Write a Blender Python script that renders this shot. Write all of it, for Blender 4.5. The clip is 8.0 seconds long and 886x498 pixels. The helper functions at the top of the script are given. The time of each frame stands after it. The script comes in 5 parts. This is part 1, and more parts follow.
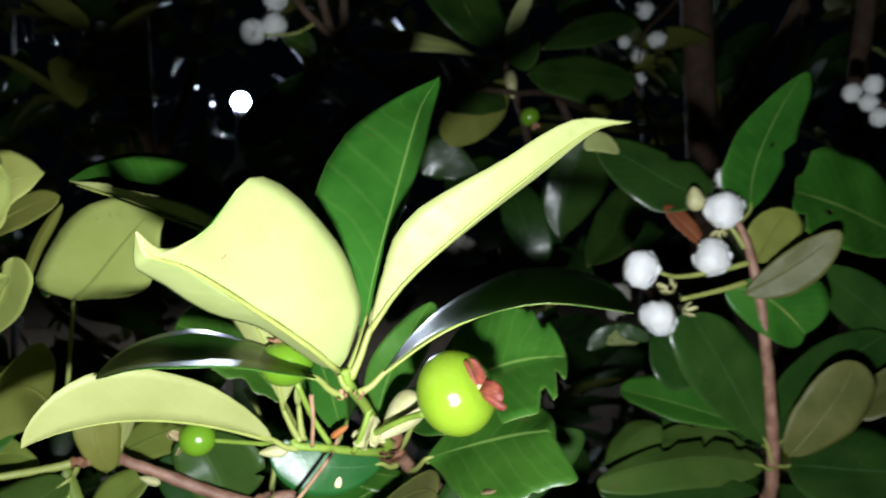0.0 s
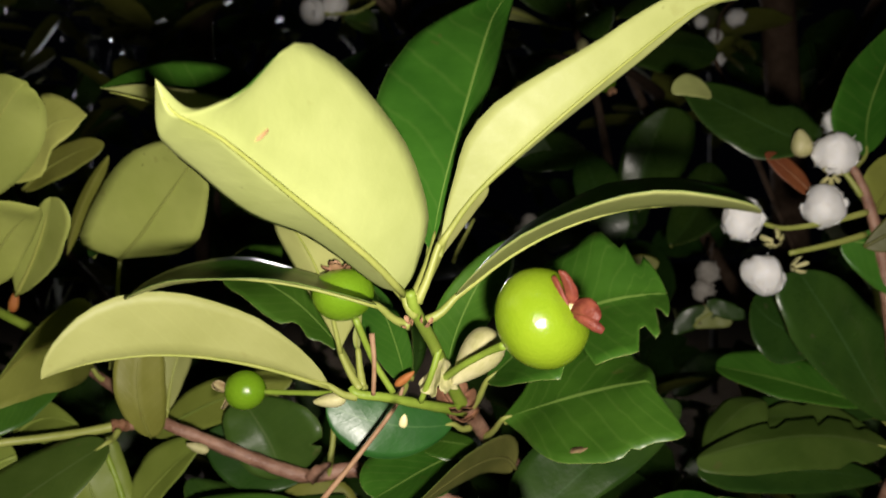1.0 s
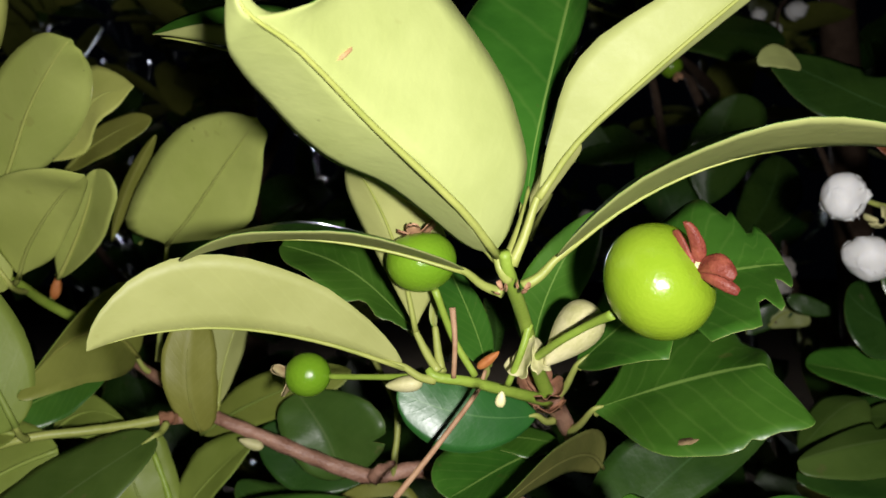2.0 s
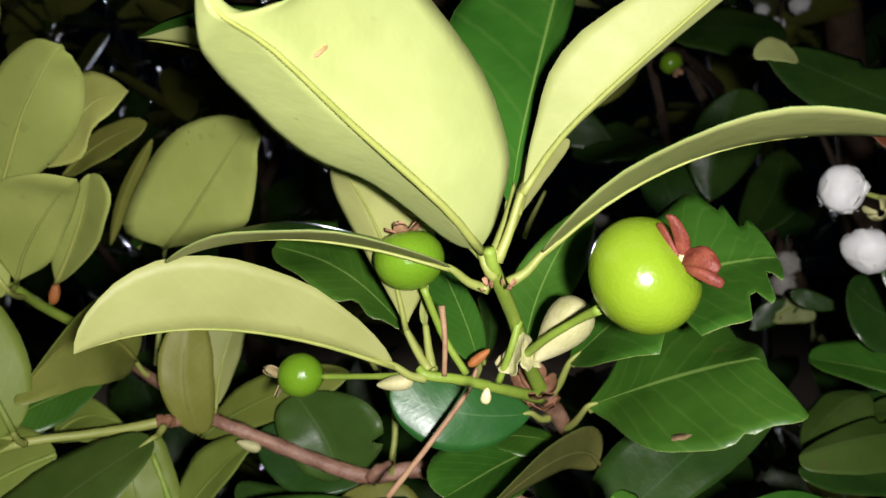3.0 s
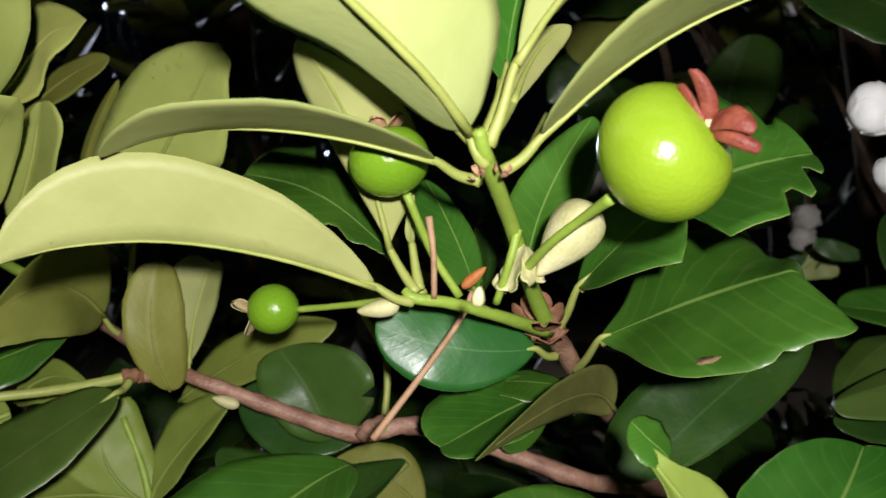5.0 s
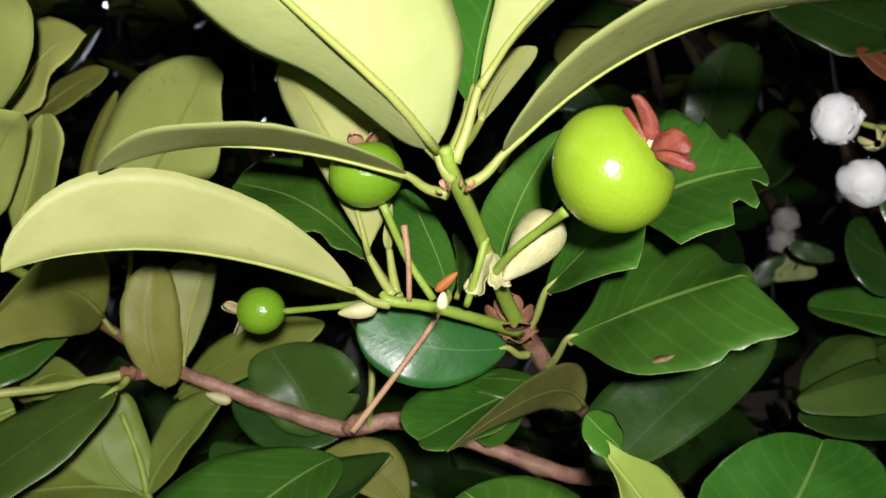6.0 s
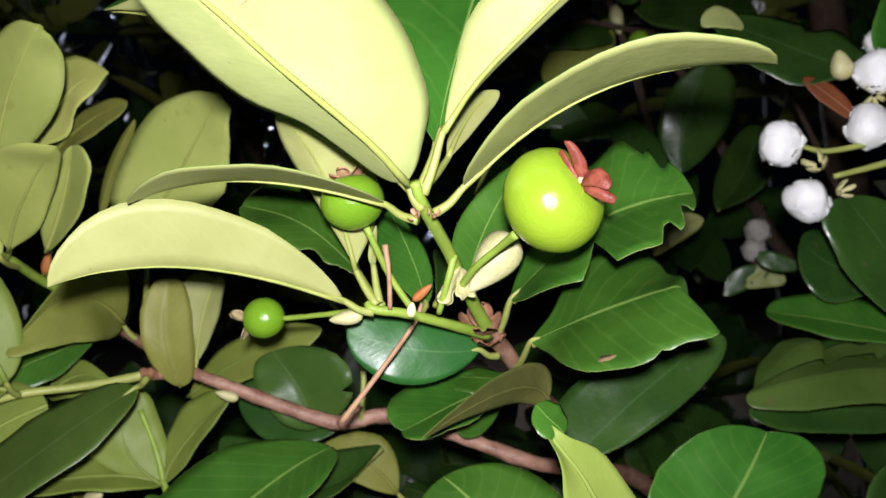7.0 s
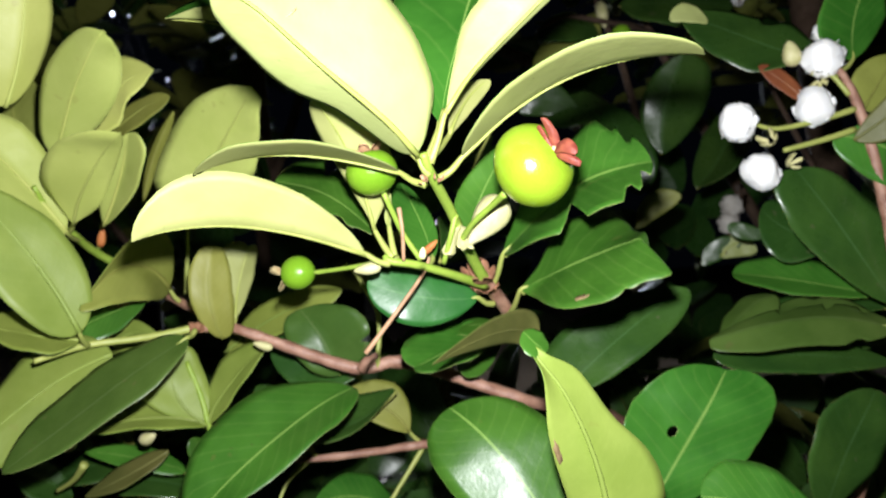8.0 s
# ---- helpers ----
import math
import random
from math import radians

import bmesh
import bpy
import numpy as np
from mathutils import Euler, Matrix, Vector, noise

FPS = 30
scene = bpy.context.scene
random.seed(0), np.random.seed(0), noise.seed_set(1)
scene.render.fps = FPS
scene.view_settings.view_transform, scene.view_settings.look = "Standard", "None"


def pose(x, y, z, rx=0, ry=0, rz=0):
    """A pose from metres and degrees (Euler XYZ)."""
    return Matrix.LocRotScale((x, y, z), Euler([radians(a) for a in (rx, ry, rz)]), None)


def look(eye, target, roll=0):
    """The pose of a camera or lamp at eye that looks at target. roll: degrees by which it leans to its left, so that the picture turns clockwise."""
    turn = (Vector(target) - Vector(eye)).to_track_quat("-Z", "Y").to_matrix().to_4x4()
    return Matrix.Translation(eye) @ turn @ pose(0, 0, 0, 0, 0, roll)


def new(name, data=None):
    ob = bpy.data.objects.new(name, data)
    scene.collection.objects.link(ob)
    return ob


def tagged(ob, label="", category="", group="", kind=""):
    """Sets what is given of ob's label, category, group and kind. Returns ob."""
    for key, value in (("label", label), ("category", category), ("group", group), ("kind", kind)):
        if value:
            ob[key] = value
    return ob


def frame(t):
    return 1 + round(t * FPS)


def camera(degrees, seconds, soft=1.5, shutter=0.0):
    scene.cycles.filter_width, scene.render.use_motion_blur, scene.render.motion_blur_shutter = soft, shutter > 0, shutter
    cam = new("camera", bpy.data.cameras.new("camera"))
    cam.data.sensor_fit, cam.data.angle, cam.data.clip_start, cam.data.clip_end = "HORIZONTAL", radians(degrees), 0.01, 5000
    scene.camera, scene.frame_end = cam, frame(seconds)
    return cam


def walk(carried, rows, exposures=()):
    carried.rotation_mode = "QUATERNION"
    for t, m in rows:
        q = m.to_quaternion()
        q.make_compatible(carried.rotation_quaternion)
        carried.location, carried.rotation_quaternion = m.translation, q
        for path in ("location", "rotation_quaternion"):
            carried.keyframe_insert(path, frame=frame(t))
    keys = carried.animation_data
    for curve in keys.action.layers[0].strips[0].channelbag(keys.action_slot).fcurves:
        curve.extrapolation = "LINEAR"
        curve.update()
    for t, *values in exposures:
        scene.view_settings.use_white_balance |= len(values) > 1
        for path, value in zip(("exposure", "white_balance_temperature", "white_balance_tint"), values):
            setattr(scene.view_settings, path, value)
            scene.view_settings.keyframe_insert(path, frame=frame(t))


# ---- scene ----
cam = camera(55.81, 8.0, soft=1.5, shutter=0.45)
cam.data.dof.use_dof = True
cam.data.dof.focus_distance = 0.175
cam.data.dof.aperture_fstop = 30.0
PATH = [
    (0, (0.01547, 0.01685, 1.21120), (0.00579, 0.26663, 1.20681), 0.13),
    (0.5, (0.01077, 0.03868, 1.19408), (-0.01211, 0.28762, 1.19495), -0.58),
    (1, (0.00996, 0.05041, 1.18227), (-0.01863, 0.29875, 1.18533), -0.44),
    (1.5, (0.00041, 0.08258, 1.16952), (-0.03325, 0.33021, 1.17625), -0.55),
    (2, (-0.00592, 0.07340, 1.17000), (-0.04421, 0.32030, 1.17862), -0.57),
    (3.3, (0.00001, 0.07604, 1.16779), (-0.04305, 0.32213, 1.17719), -1.90),
    (3.5, (-0.00247, 0.08135, 1.16267), (-0.04660, 0.32725, 1.17196), -2.30),
    (4, (-0.01085, 0.08660, 1.16499), (-0.05595, 0.33230, 1.17465), -2.74),
    (4.5, (-0.00977, 0.09457, 1.16163), (-0.05404, 0.34047, 1.17005), -2.93),
    (5, (-0.00195, 0.10063, 1.15005), (-0.04548, 0.34663, 1.15952), -2.87),
    (6.3, (0.00840, 0.08117, 1.15216), (-0.03537, 0.32715, 1.16107), -2.84),
    (6.5, (0.01103, 0.07531, 1.15619), (-0.03361, 0.32111, 1.16577), -2.90),
    (7, (0.01927, 0.05980, 1.15200), (-0.02623, 0.30539, 1.16285), -3.08),
    (7.5, (0.02086, 0.04163, 1.15129), (-0.02467, 0.28725, 1.16127), -3.51),
    (8, (0.02629, 0.01420, 1.14008), (-0.01966, 0.25977, 1.14909), -3.97),
]
EXPOSURES = [(0.0, 0.25, 5900, 4), (0.5, 0.32, 6400, 13), (1.0, -0.30, 7300, 11), (1.5, 0.0, 6700, 11), (2.0, -0.25, 6600, 10), (3.5, -0.1, 6500, 11), (4.5, -0.15, 6500, 11), (5.0, -0.05, 6500, 10), (6.5, 0.03, 6350, 12), (7.0, 0.28, 6200, 14), (7.5, 0.55, 6150, 14), (8.0, 0.8, 6200, 8)]
walk(cam, [(t, look(eye, target, roll)) for t, eye, target, roll in PATH], EXPOSURES)

# ---- night sky and the small torch that lights the shrub ----
world = bpy.data.worlds.new("night")
world.use_nodes = True
scene.world = world
world.node_tree.nodes["Background"].inputs[0].default_value = (0.10, 0.13, 0.22, 1)
world.node_tree.nodes["Background"].inputs[1].default_value = 0.004

torch = bpy.data.lights.new("torch", "POINT")
torch.shadow_soft_size, torch.energy, torch.color = 0.005, 4.2, (1.0, 0.97, 0.97)
new("torch", torch).matrix_world = look((0.022, 0.045, 1.166), (0.0, 0.30, 1.155))


# ---- materials ----
def material(name, rough=0.5):
    m = bpy.data.materials.new(name)
    m.use_nodes = True
    b = m.node_tree.nodes["Principled BSDF"]
    b.inputs["Roughness"].default_value = rough
    return m, m.node_tree, b


def node(tree, kind, **values):
    n = tree.nodes.new(kind)
    for key, value in values.items():
        if key == "op":
            n.operation = value
        elif key == "blend":
            n.data_type, n.blend_type = "RGBA", value
        else:
            n.inputs[key.replace("_", " ")].default_value = value
    return n


def maths(tree, op, a, b=0.0, c=0.0):
    n = tree.nodes.new("ShaderNodeMath")
    n.operation = op
    for k, v in enumerate((a, b, c)):
        if isinstance(v, (int, float)):
            n.inputs[k].default_value = v
        else:
            tree.links.new(v, n.inputs[k])
    return n.outputs[0]


def blend(tree, fac, a, b, kind="MIX"):
    n = tree.nodes.new("ShaderNodeMix")
    n.data_type, n.blend_type = "RGBA", kind
    for socket, v in ((n.inputs[0], fac), (n.inputs[6], a), (n.inputs[7], b)):
        if isinstance(v, (int, float)):
            socket.default_value = v
        elif isinstance(v, tuple):
            socket.default_value = (*v, 1)
        else:
            tree.links.new(v, socket)
    return n.outputs[2]


def noisy(tree, scale, detail=3.0, rough=0.55):
    c = tree.nodes.new("ShaderNodeTexCoord")
    n = node(tree, "ShaderNodeTexNoise", Scale=scale, Detail=detail, Roughness=rough)
    tree.links.new(c.outputs["Object"], n.inputs["Vector"])
    return n.outputs["Fac"]


def ramp(tree, fac, low, high):
    n = tree.nodes.new("ShaderNodeMapRange")
    n.inputs[1].default_value, n.inputs[2].default_value = low, high
    tree.links.new(fac, n.inputs[0])
    return n.outputs[0]


def bump(tree, b, height, strength, distance):
    n = node(tree, "ShaderNodeBump", Strength=strength, Distance=distance)
    tree.links.new(height, n.inputs["Height"])
    tree.links.new(n.outputs[0], b.inputs["Normal"])


def leaf_material(name, dark, light, vein, rough, veins, gloss, stain, spots, ribbed=0.4):
    """A leaf's skin: two greens in soft patches, pale midrib and side veins along the blade, small stains."""
    m, tree, b = material(name, rough)
    uv = tree.nodes.new("ShaderNodeUVMap").outputs[0]
    split = tree.nodes.new("ShaderNodeSeparateXYZ")
    tree.links.new(uv, split.inputs[0])
    u, v = split.outputs[0], split.outputs[1]
    side = maths(tree, "ABSOLUTE", maths(tree, "SUBTRACT", maths(tree, "MULTIPLY", v, 2.0), 1.0))
    random_value = tree.nodes.new("ShaderNodeObjectInfo").outputs["Random"]
    colour = blend(tree, ramp(tree, noisy(tree, 45, 4), 0.35, 0.65), dark, light)
    hue = tree.nodes.new("ShaderNodeHueSaturation")
    tree.links.new(maths(tree, "MULTIPLY_ADD", random_value, 0.022, 0.489), hue.inputs["Hue"])
    tree.links.new(maths(tree, "MULTIPLY_ADD", maths(tree, "FRACT", maths(tree, "MULTIPLY", random_value, 7.3)), 0.3, 0.85), hue.inputs["Value"])
    tree.links.new(colour, hue.inputs["Color"])
    wobble = maths(tree, "MULTIPLY", noisy(tree, 120, 2), 0.03)
    course = maths(tree, "FRACT", maths(tree, "MULTIPLY", maths(tree, "ADD", maths(tree, "MULTIPLY_ADD", side, -0.22, u), wobble), 11.0))
    line = maths(tree, "SUBTRACT", 1.0, ramp(tree, maths(tree, "ABSOLUTE", maths(tree, "SUBTRACT", course, 0.5)), 0.0, 0.11))
    rib = maths(tree, "SUBTRACT", 1.0, ramp(tree, side, 0.010, 0.034))
    colour = blend(tree, maths(tree, "MULTIPLY", line, veins), hue.outputs[0], vein)
    colour = blend(tree, maths(tree, "MULTIPLY", rib, ribbed), colour, vein)
    colour = blend(tree, maths(tree, "MULTIPLY", ramp(tree, noisy(tree, 140, 2), 0.70, 0.74), spots), colour, stain)
    # rim light along the leaf edge, painted as a paler margin
    colour = blend(tree, maths(tree, "MULTIPLY", ramp(tree, side, 0.975, 1.0), 0.3), colour, vein)
    cells = node(tree, "ShaderNodeTexVoronoi", Scale=170.0)
    tree.links.new(tree.nodes.new("ShaderNodeTexCoord").outputs["Object"], cells.inputs["Vector"])
    dots = maths(tree, "SUBTRACT", 1.0, ramp(tree, cells.outputs["Distance"], 0.03, 0.07))
    colour = blend(tree, maths(tree, "MULTIPLY", dots, ramp(tree, noisy(tree, 60, 2), 0.54, 0.62)), colour, (0.06, 0.04, 0.02))
    tree.links.new(colour, b.inputs["Base Color"])
    b.inputs["Specular IOR Level"].default_value = gloss
    tree.links.new(maths(tree, "MULTIPLY_ADD", noisy(tree, 160, 3), 0.22, rough - 0.11), b.inputs["Roughness"])
    height = maths(tree, "ADD", maths(tree, "MULTIPLY", noisy(tree, 110, 3), 0.4), maths(tree, "MULTIPLY", line, -0.035 if veins > 0.1 else 0.012))
    height = maths(tree, "ADD", height, maths(tree, "MULTIPLY", noisy(tree, 900, 2), 0.05))
    bump(tree, b, height, 0.5, 0.0012)
    return m


UPPER = leaf_material("leaf_upper", (0.029, 0.103, 0.010), (0.049, 0.150, 0.016), (0.20, 0.33, 0.07), 0.35, 0.10, 0.45, (0.12, 0.10, 0.03), 0.25, 0.8)
WAXY = leaf_material("leaf_upper_waxy", (0.022, 0.104, 0.017), (0.036, 0.142, 0.025), (0.12, 0.26, 0.08), 0.36, 0.04, 0.7, (0.12, 0.12, 0.05), 0.15)
DULL = leaf_material("leaf_upper_dull", (0.044, 0.088, 0.014), (0.066, 0.118, 0.022), (0.12, 0.17, 0.06), 0.42, 0.05, 0.3, (0.12, 0.10, 0.04), 0.3)
# deep green of old leaves; on leaves in the back it also paints shade
DEEP = leaf_material("leaf_upper_old_shaded", (0.020, 0.056, 0.009), (0.034, 0.082, 0.013), (0.07, 0.15, 0.05), 0.30, 0.06, 0.5, (0.10, 0.09, 0.05), 0.35)
UNDER = leaf_material("leaf_underside", (0.30, 0.33, 0.108), (0.355, 0.385, 0.138), (0.42, 0.45, 0.16), 0.50, 0.06, 0.30, (0.20, 0.16, 0.04), 0.15)
# darker underside copy: shade among the low leaves is put into its green
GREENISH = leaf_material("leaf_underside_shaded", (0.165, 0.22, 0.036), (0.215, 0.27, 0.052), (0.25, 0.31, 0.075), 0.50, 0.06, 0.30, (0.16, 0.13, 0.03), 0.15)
MATURE = leaf_material("leaf_underside_mature", (0.37, 0.41, 0.098), (0.43, 0.465, 0.125), (0.42, 0.45, 0.13), 0.50, 0.10, 0.30, (0.20, 0.15, 0.04), 0.2)
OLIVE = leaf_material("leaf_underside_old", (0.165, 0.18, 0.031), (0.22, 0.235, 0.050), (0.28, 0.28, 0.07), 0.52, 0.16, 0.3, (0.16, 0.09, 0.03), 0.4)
BROWNED = leaf_material("leaf_browned", (0.080, 0.092, 0.022), (0.14, 0.142, 0.038), (0.17, 0.165, 0.05), 0.5, 0.12, 0.35, (0.12, 0.07, 0.03), 0.5)
RUSTY = leaf_material("leaf_dry", (0.16, 0.045, 0.018), (0.24, 0.08, 0.03), (0.25, 0.12, 0.05), 0.5, 0.2, 0.3, (0.08, 0.03, 0.01), 0.5)


def plain(name, dark, light, scale, rough, relief=0.0005, gloss=0.4, grain=6):
    m, tree, b = material(name, rough)
    colour = blend(tree, ramp(tree, noisy(tree, scale, 5), 0.32, 0.68), dark, light)
    fine = noisy(tree, scale * grain, 3)
    colour = blend(tree, ramp(tree, fine, 0.2, 0.8), colour, blend(tree, 0.5, colour, light))
    tree.links.new(colour, b.inputs["Base Color"])
    b.inputs["Specular IOR Level"].default_value = gloss
    bump(tree, b, fine, 0.6, relief)
    return m


STEM = plain("green_stem", (0.19, 0.30, 0.032), (0.28, 0.39, 0.055), 150, 0.45, 0.0003)
PETIOLE = plain("petiole", (0.26, 0.31, 0.065), (0.36, 0.39, 0.10), 150, 0.45, 0.0002)
BARK = plain("bark", (0.15, 0.060, 0.036), (0.42, 0.24, 0.165), 170, 0.42, 0.0008, 0.5)
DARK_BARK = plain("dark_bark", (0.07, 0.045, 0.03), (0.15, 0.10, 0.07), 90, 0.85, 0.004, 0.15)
SCALE = plain("bud_scale", (0.15, 0.055, 0.028), (0.34, 0.18, 0.10), 300, 0.7, 0.0006, 0.2)
FRUIT = plain("unripe_fruit", (0.165, 0.285, 0.012), (0.235, 0.350, 0.020), 60, 0.20, 0.00019, 0.55, 20)
SMALL_FRUIT = plain("small_fruit", (0.12, 0.26, 0.011), (0.17, 0.32, 0.018), 80, 0.22, 0.00024, 0.5, 14)
SEPAL = plain("red_sepal", (0.085, 0.006, 0.005), (0.27, 0.070, 0.042), 300, 0.5, 0.0004)
DRY_SEPAL = plain("dry_sepal", (0.24, 0.11, 0.06), (0.42, 0.24, 0.13), 260, 0.6, 0.0004)
WILTED = plain("wilted_sepal", (0.30, 0.17, 0.08), (0.50, 0.44, 0.22), 330, 0.6, 0.0004)
CREAM = plain("bud_cream", (0.42, 0.42, 0.15), (0.62, 0.58, 0.32), 200, 0.5, 0.0003)
PETAL = plain("white_petal", (0.88, 0.88, 0.86), (0.92, 0.92, 0.90), 200, 0.6, 0.0003)
for petal_skin in (PETAL,):
    skin = petal_skin.node_tree.nodes["Principled BSDF"]
    skin.inputs["Subsurface Weight"].default_value = 0.4
    skin.inputs["Subsurface Radius"].default_value = (1.0, 0.95, 0.85)
    skin.inputs["Subsurface Scale"].default_value = 0.004
WITHERED = plain("withered_petal", (0.26, 0.24, 0.21), (0.42, 0.40, 0.36), 200, 0.8, 0.0005)
STRAW = plain("straw", (0.28, 0.14, 0.07), (0.45, 0.28, 0.16), 300, 0.6, 0.0003)
RUST = plain("rust_scale", (0.35, 0.09, 0.02), (0.48, 0.18, 0.05), 300, 0.6, 0.0004)
BLOTCH = plain("leaf_scar", (0.13, 0.085, 0.04), (0.24, 0.17, 0.085), 700, 0.7, 0.0002, 0.2)
PINK = plain("leaf_scar_pale", (0.40, 0.20, 0.09), (0.52, 0.36, 0.17), 700, 0.7, 0.0002, 0.2)
SOIL = plain("soil", (0.035, 0.026, 0.018), (0.075, 0.058, 0.04), 9, 0.95, 0.02, 0.1)


# ---- builders ----
def part(name, bm, mat, parent, label=""):
    mesh = bpy.data.meshes.new(name)
    bm.normal_update()
    bm.to_mesh(mesh)
    bm.free()
    for m in mat if isinstance(mat, (list, tuple)) else (mat,):
        mesh.materials.append(m)
    for p in mesh.polygons:
        p.use_smooth = True
    ob = new(name, mesh)
    ob.parent = parent
    if label:
        tagged(ob, label)
    return ob


def thing(name, at, label, category, group="", kind=""):
    ob = new(name)
    ob.location = at
    ob.empty_display_size = 0.01
    scene_root[ob] = Vector(at)
    return tagged(ob, label, category, group, kind)


scene_root = {}


def place(ob, parent):
    """Sets a part that was built in world coordinates under its thing."""
    root = parent if parent in scene_root else parent.parent
    if parent in scene_root:
        ob.matrix_parent_inverse = Matrix.Translation(-scene_root[root])
    return ob


def smooth(points, steps):
    """Catmull-Rom through the points."""
    p = [Vector(q) for q in points]
    p = [2 * p[0] - p[1], *p, 2 * p[-1] - p[-2]]
    out = []
    for k in range(1, len(p) - 2):
        a, b, c, d = p[k - 1 : k + 3]
        for s in range(steps):
            t = s / steps
            out.append(0.5 * (2 * b + (c - a) * t + (2 * a - 5 * b + 4 * c - d) * t * t + (3 * b - a - 3 * c + d) * t ** 3))
    return [*out, p[-2]]


def tube(points, radii, sides=9, steps=5, rough=0.0, seed=0):
    """A round stem along the points; its radius goes evenly through radii and is knobbly by rough."""
    line, bm = smooth(points, steps), bmesh.new()
    rnd, rings, side = random.Random(seed), [], None
    for k, p in enumerate(line):
        way = (line[min(k + 1, len(line) - 1)] - line[max(k - 1, 0)]).normalized()
        side = way.orthogonal().normalized() if side is None else (side - way * side.dot(way)).normalized()
        up = way.cross(side)
        f = k / (len(line) - 1) * (len(radii) - 1)
        i = min(int(f), len(radii) - 2)
        r = radii[i] + (radii[i + 1] - radii[i]) * (f - i)
        rings.append([bm.verts.new(p + (side * math.cos(a) + up * math.sin(a)) * r * (1 + rough * rnd.uniform(-1, 1)))
                      for a in (2 * math.pi * j / sides for j in range(sides))])
    for a, b in zip(rings, rings[1:]):
        for j in range(sides):
            bm.faces.new((a[j], a[(j + 1) % sides], b[(j + 1) % sides], b[j]))
    bm.faces.new(rings[0][::-1]), bm.faces.new(rings[-1])
    return bm


def stem(name, parent, points, radii, mat, label="", rough=0.04, sides=9):
    return place(part(name, tube(points, radii, sides, 6, rough, len(points)), mat, parent, label), parent)


def blade(b, m, t, left, right, a=0.75, c=0.6, cup=0.0, curl=0.0, bites=(), holes=(), wave=0.02, rows=18, cols=5, seed=0, faces=(0, 1), ribs=(), thick=0.00016):
    """A leaf blade between base b, middle m and tip t, as wide as left and right at its middle, widest at a / (a + c) of its length.
    cup bends both halves and curl the tip, as parts of the width and length; a bite (side, place, reach, depth) eats the rim; a hole (place, side, size) goes through.
    ribs, cross lines (left, middle, right) from base to tip, shape a blade that is uneven or folded."""
    b, m, t, left, right = (Vector(q) for q in (b, m, t, left, right))
    ctrl = 2 * m - (b + t) / 2
    lw, rw = left - m, right - m
    near = (right - left).cross(t - b).normalized()
    width, length = (right - left).length, (t - b).length
    best = a / (a + c)
    peak = best ** a * (1 - best) ** c
    rnd = random.Random(seed)
    ph = [rnd.uniform(0, 6.28) for _ in range(5)]
    bm = bmesh.new()
    uv = bm.loops.layers.uv.new("UVMap")
    spines = [[b, *(Vector(r[k]) for r in ribs), t] for k in range(3)] if ribs else None

    def along(points, u):
        """The place at u of a smooth line through the points."""
        f = min(max(u, 0.0), 0.9999) * (len(points) - 1)
        k = int(f)
        f -= k
        q, r = points[k], points[k + 1]
        o = points[k - 1] if k else 2 * q - r
        e = points[k + 2] if k + 2 < len(points) else 2 * r - q
        return 0.5 * (2 * q + (r - o) * f + (2 * o - 5 * q + 4 * r - e) * f * f + (3 * q - o - 3 * r + e) * f ** 3)

    def middle(u):
        if spines:
            return along(spines[1], u)
        return b * (1 - u) ** 2 + ctrl * (2 * u * (1 - u)) + t * u * u

    def spot(u, v):
        p = middle(u)
        prof = u ** a * (1 - u) ** c / peak
        limit = 1.0 + 0.009 * math.sin(23 * u + ph[0]) + 0.006 * math.sin(51 * u + ph[3])
        for s, at, reach, depth in bites:
            if s * v > 0:
                d = abs(u - at) / reach
                if d < 1:
                    limit -= depth * min(1.0, 1.6 * (1 - d * d)) * (1 + (0.15 * math.sin(90 * u + ph[4]) if reach < 0.1 else 0.0))
        w = lw * -v if v < 0 else rw * v
        k = abs(v)
        if spines:
            w, prof = (along(spines[0 if v < 0 else 2], u) - p) * k, 1.0
        p = p + w * prof * max(limit, 0.02)
        if spines:
            prof = min(1.0, 5 * u * (1 - u))
        p = p + near * (cup * width * prof * k ** 2 + curl * length * max(0.0, u - 0.55) ** 2 * 4.9)
        p = p + near * width * wave * prof * (math.sin(7 * u + ph[1] + 2.0 * v) * 0.6 + k * math.sin(15 * u + ph[2] + (2 if v > 0 else 0)))
        return p

    us = [0.5 - 0.5 * math.cos(math.pi * (0.04 + 0.955 * k / rows)) for k in range(rows + 1)]
    vs = [j / cols for j in range(-cols, cols + 1)]
    pts = [[spot(u, v) for v in vs] for u in us]
    gone = {(k, j) for k in range(rows) for j in range(2 * cols) for at, side, size in holes
            if ((us[k] + us[k + 1]) / 2 - at) ** 2 * 4 + ((vs[j] + vs[j + 1]) / 2 - side) ** 2 < size * size}
    for at, hole_side, size in holes:
        for k in range(1, rows):
            for j in range(1, 2 * cols):
                near_cells = [(k - 1, j - 1) in gone, (k - 1, j) in gone, (k, j - 1) in gone, (k, j) in gone]
                r = math.hypot(2 * (us[k] - at), vs[j] - hole_side)
                if any(near_cells) and not all(near_cells) and r < 2 * size:
                    pts[k][j] = spot(at + (us[k] - at) * size / r, hole_side + (vs[j] - hole_side) * size / r)
    layers = []
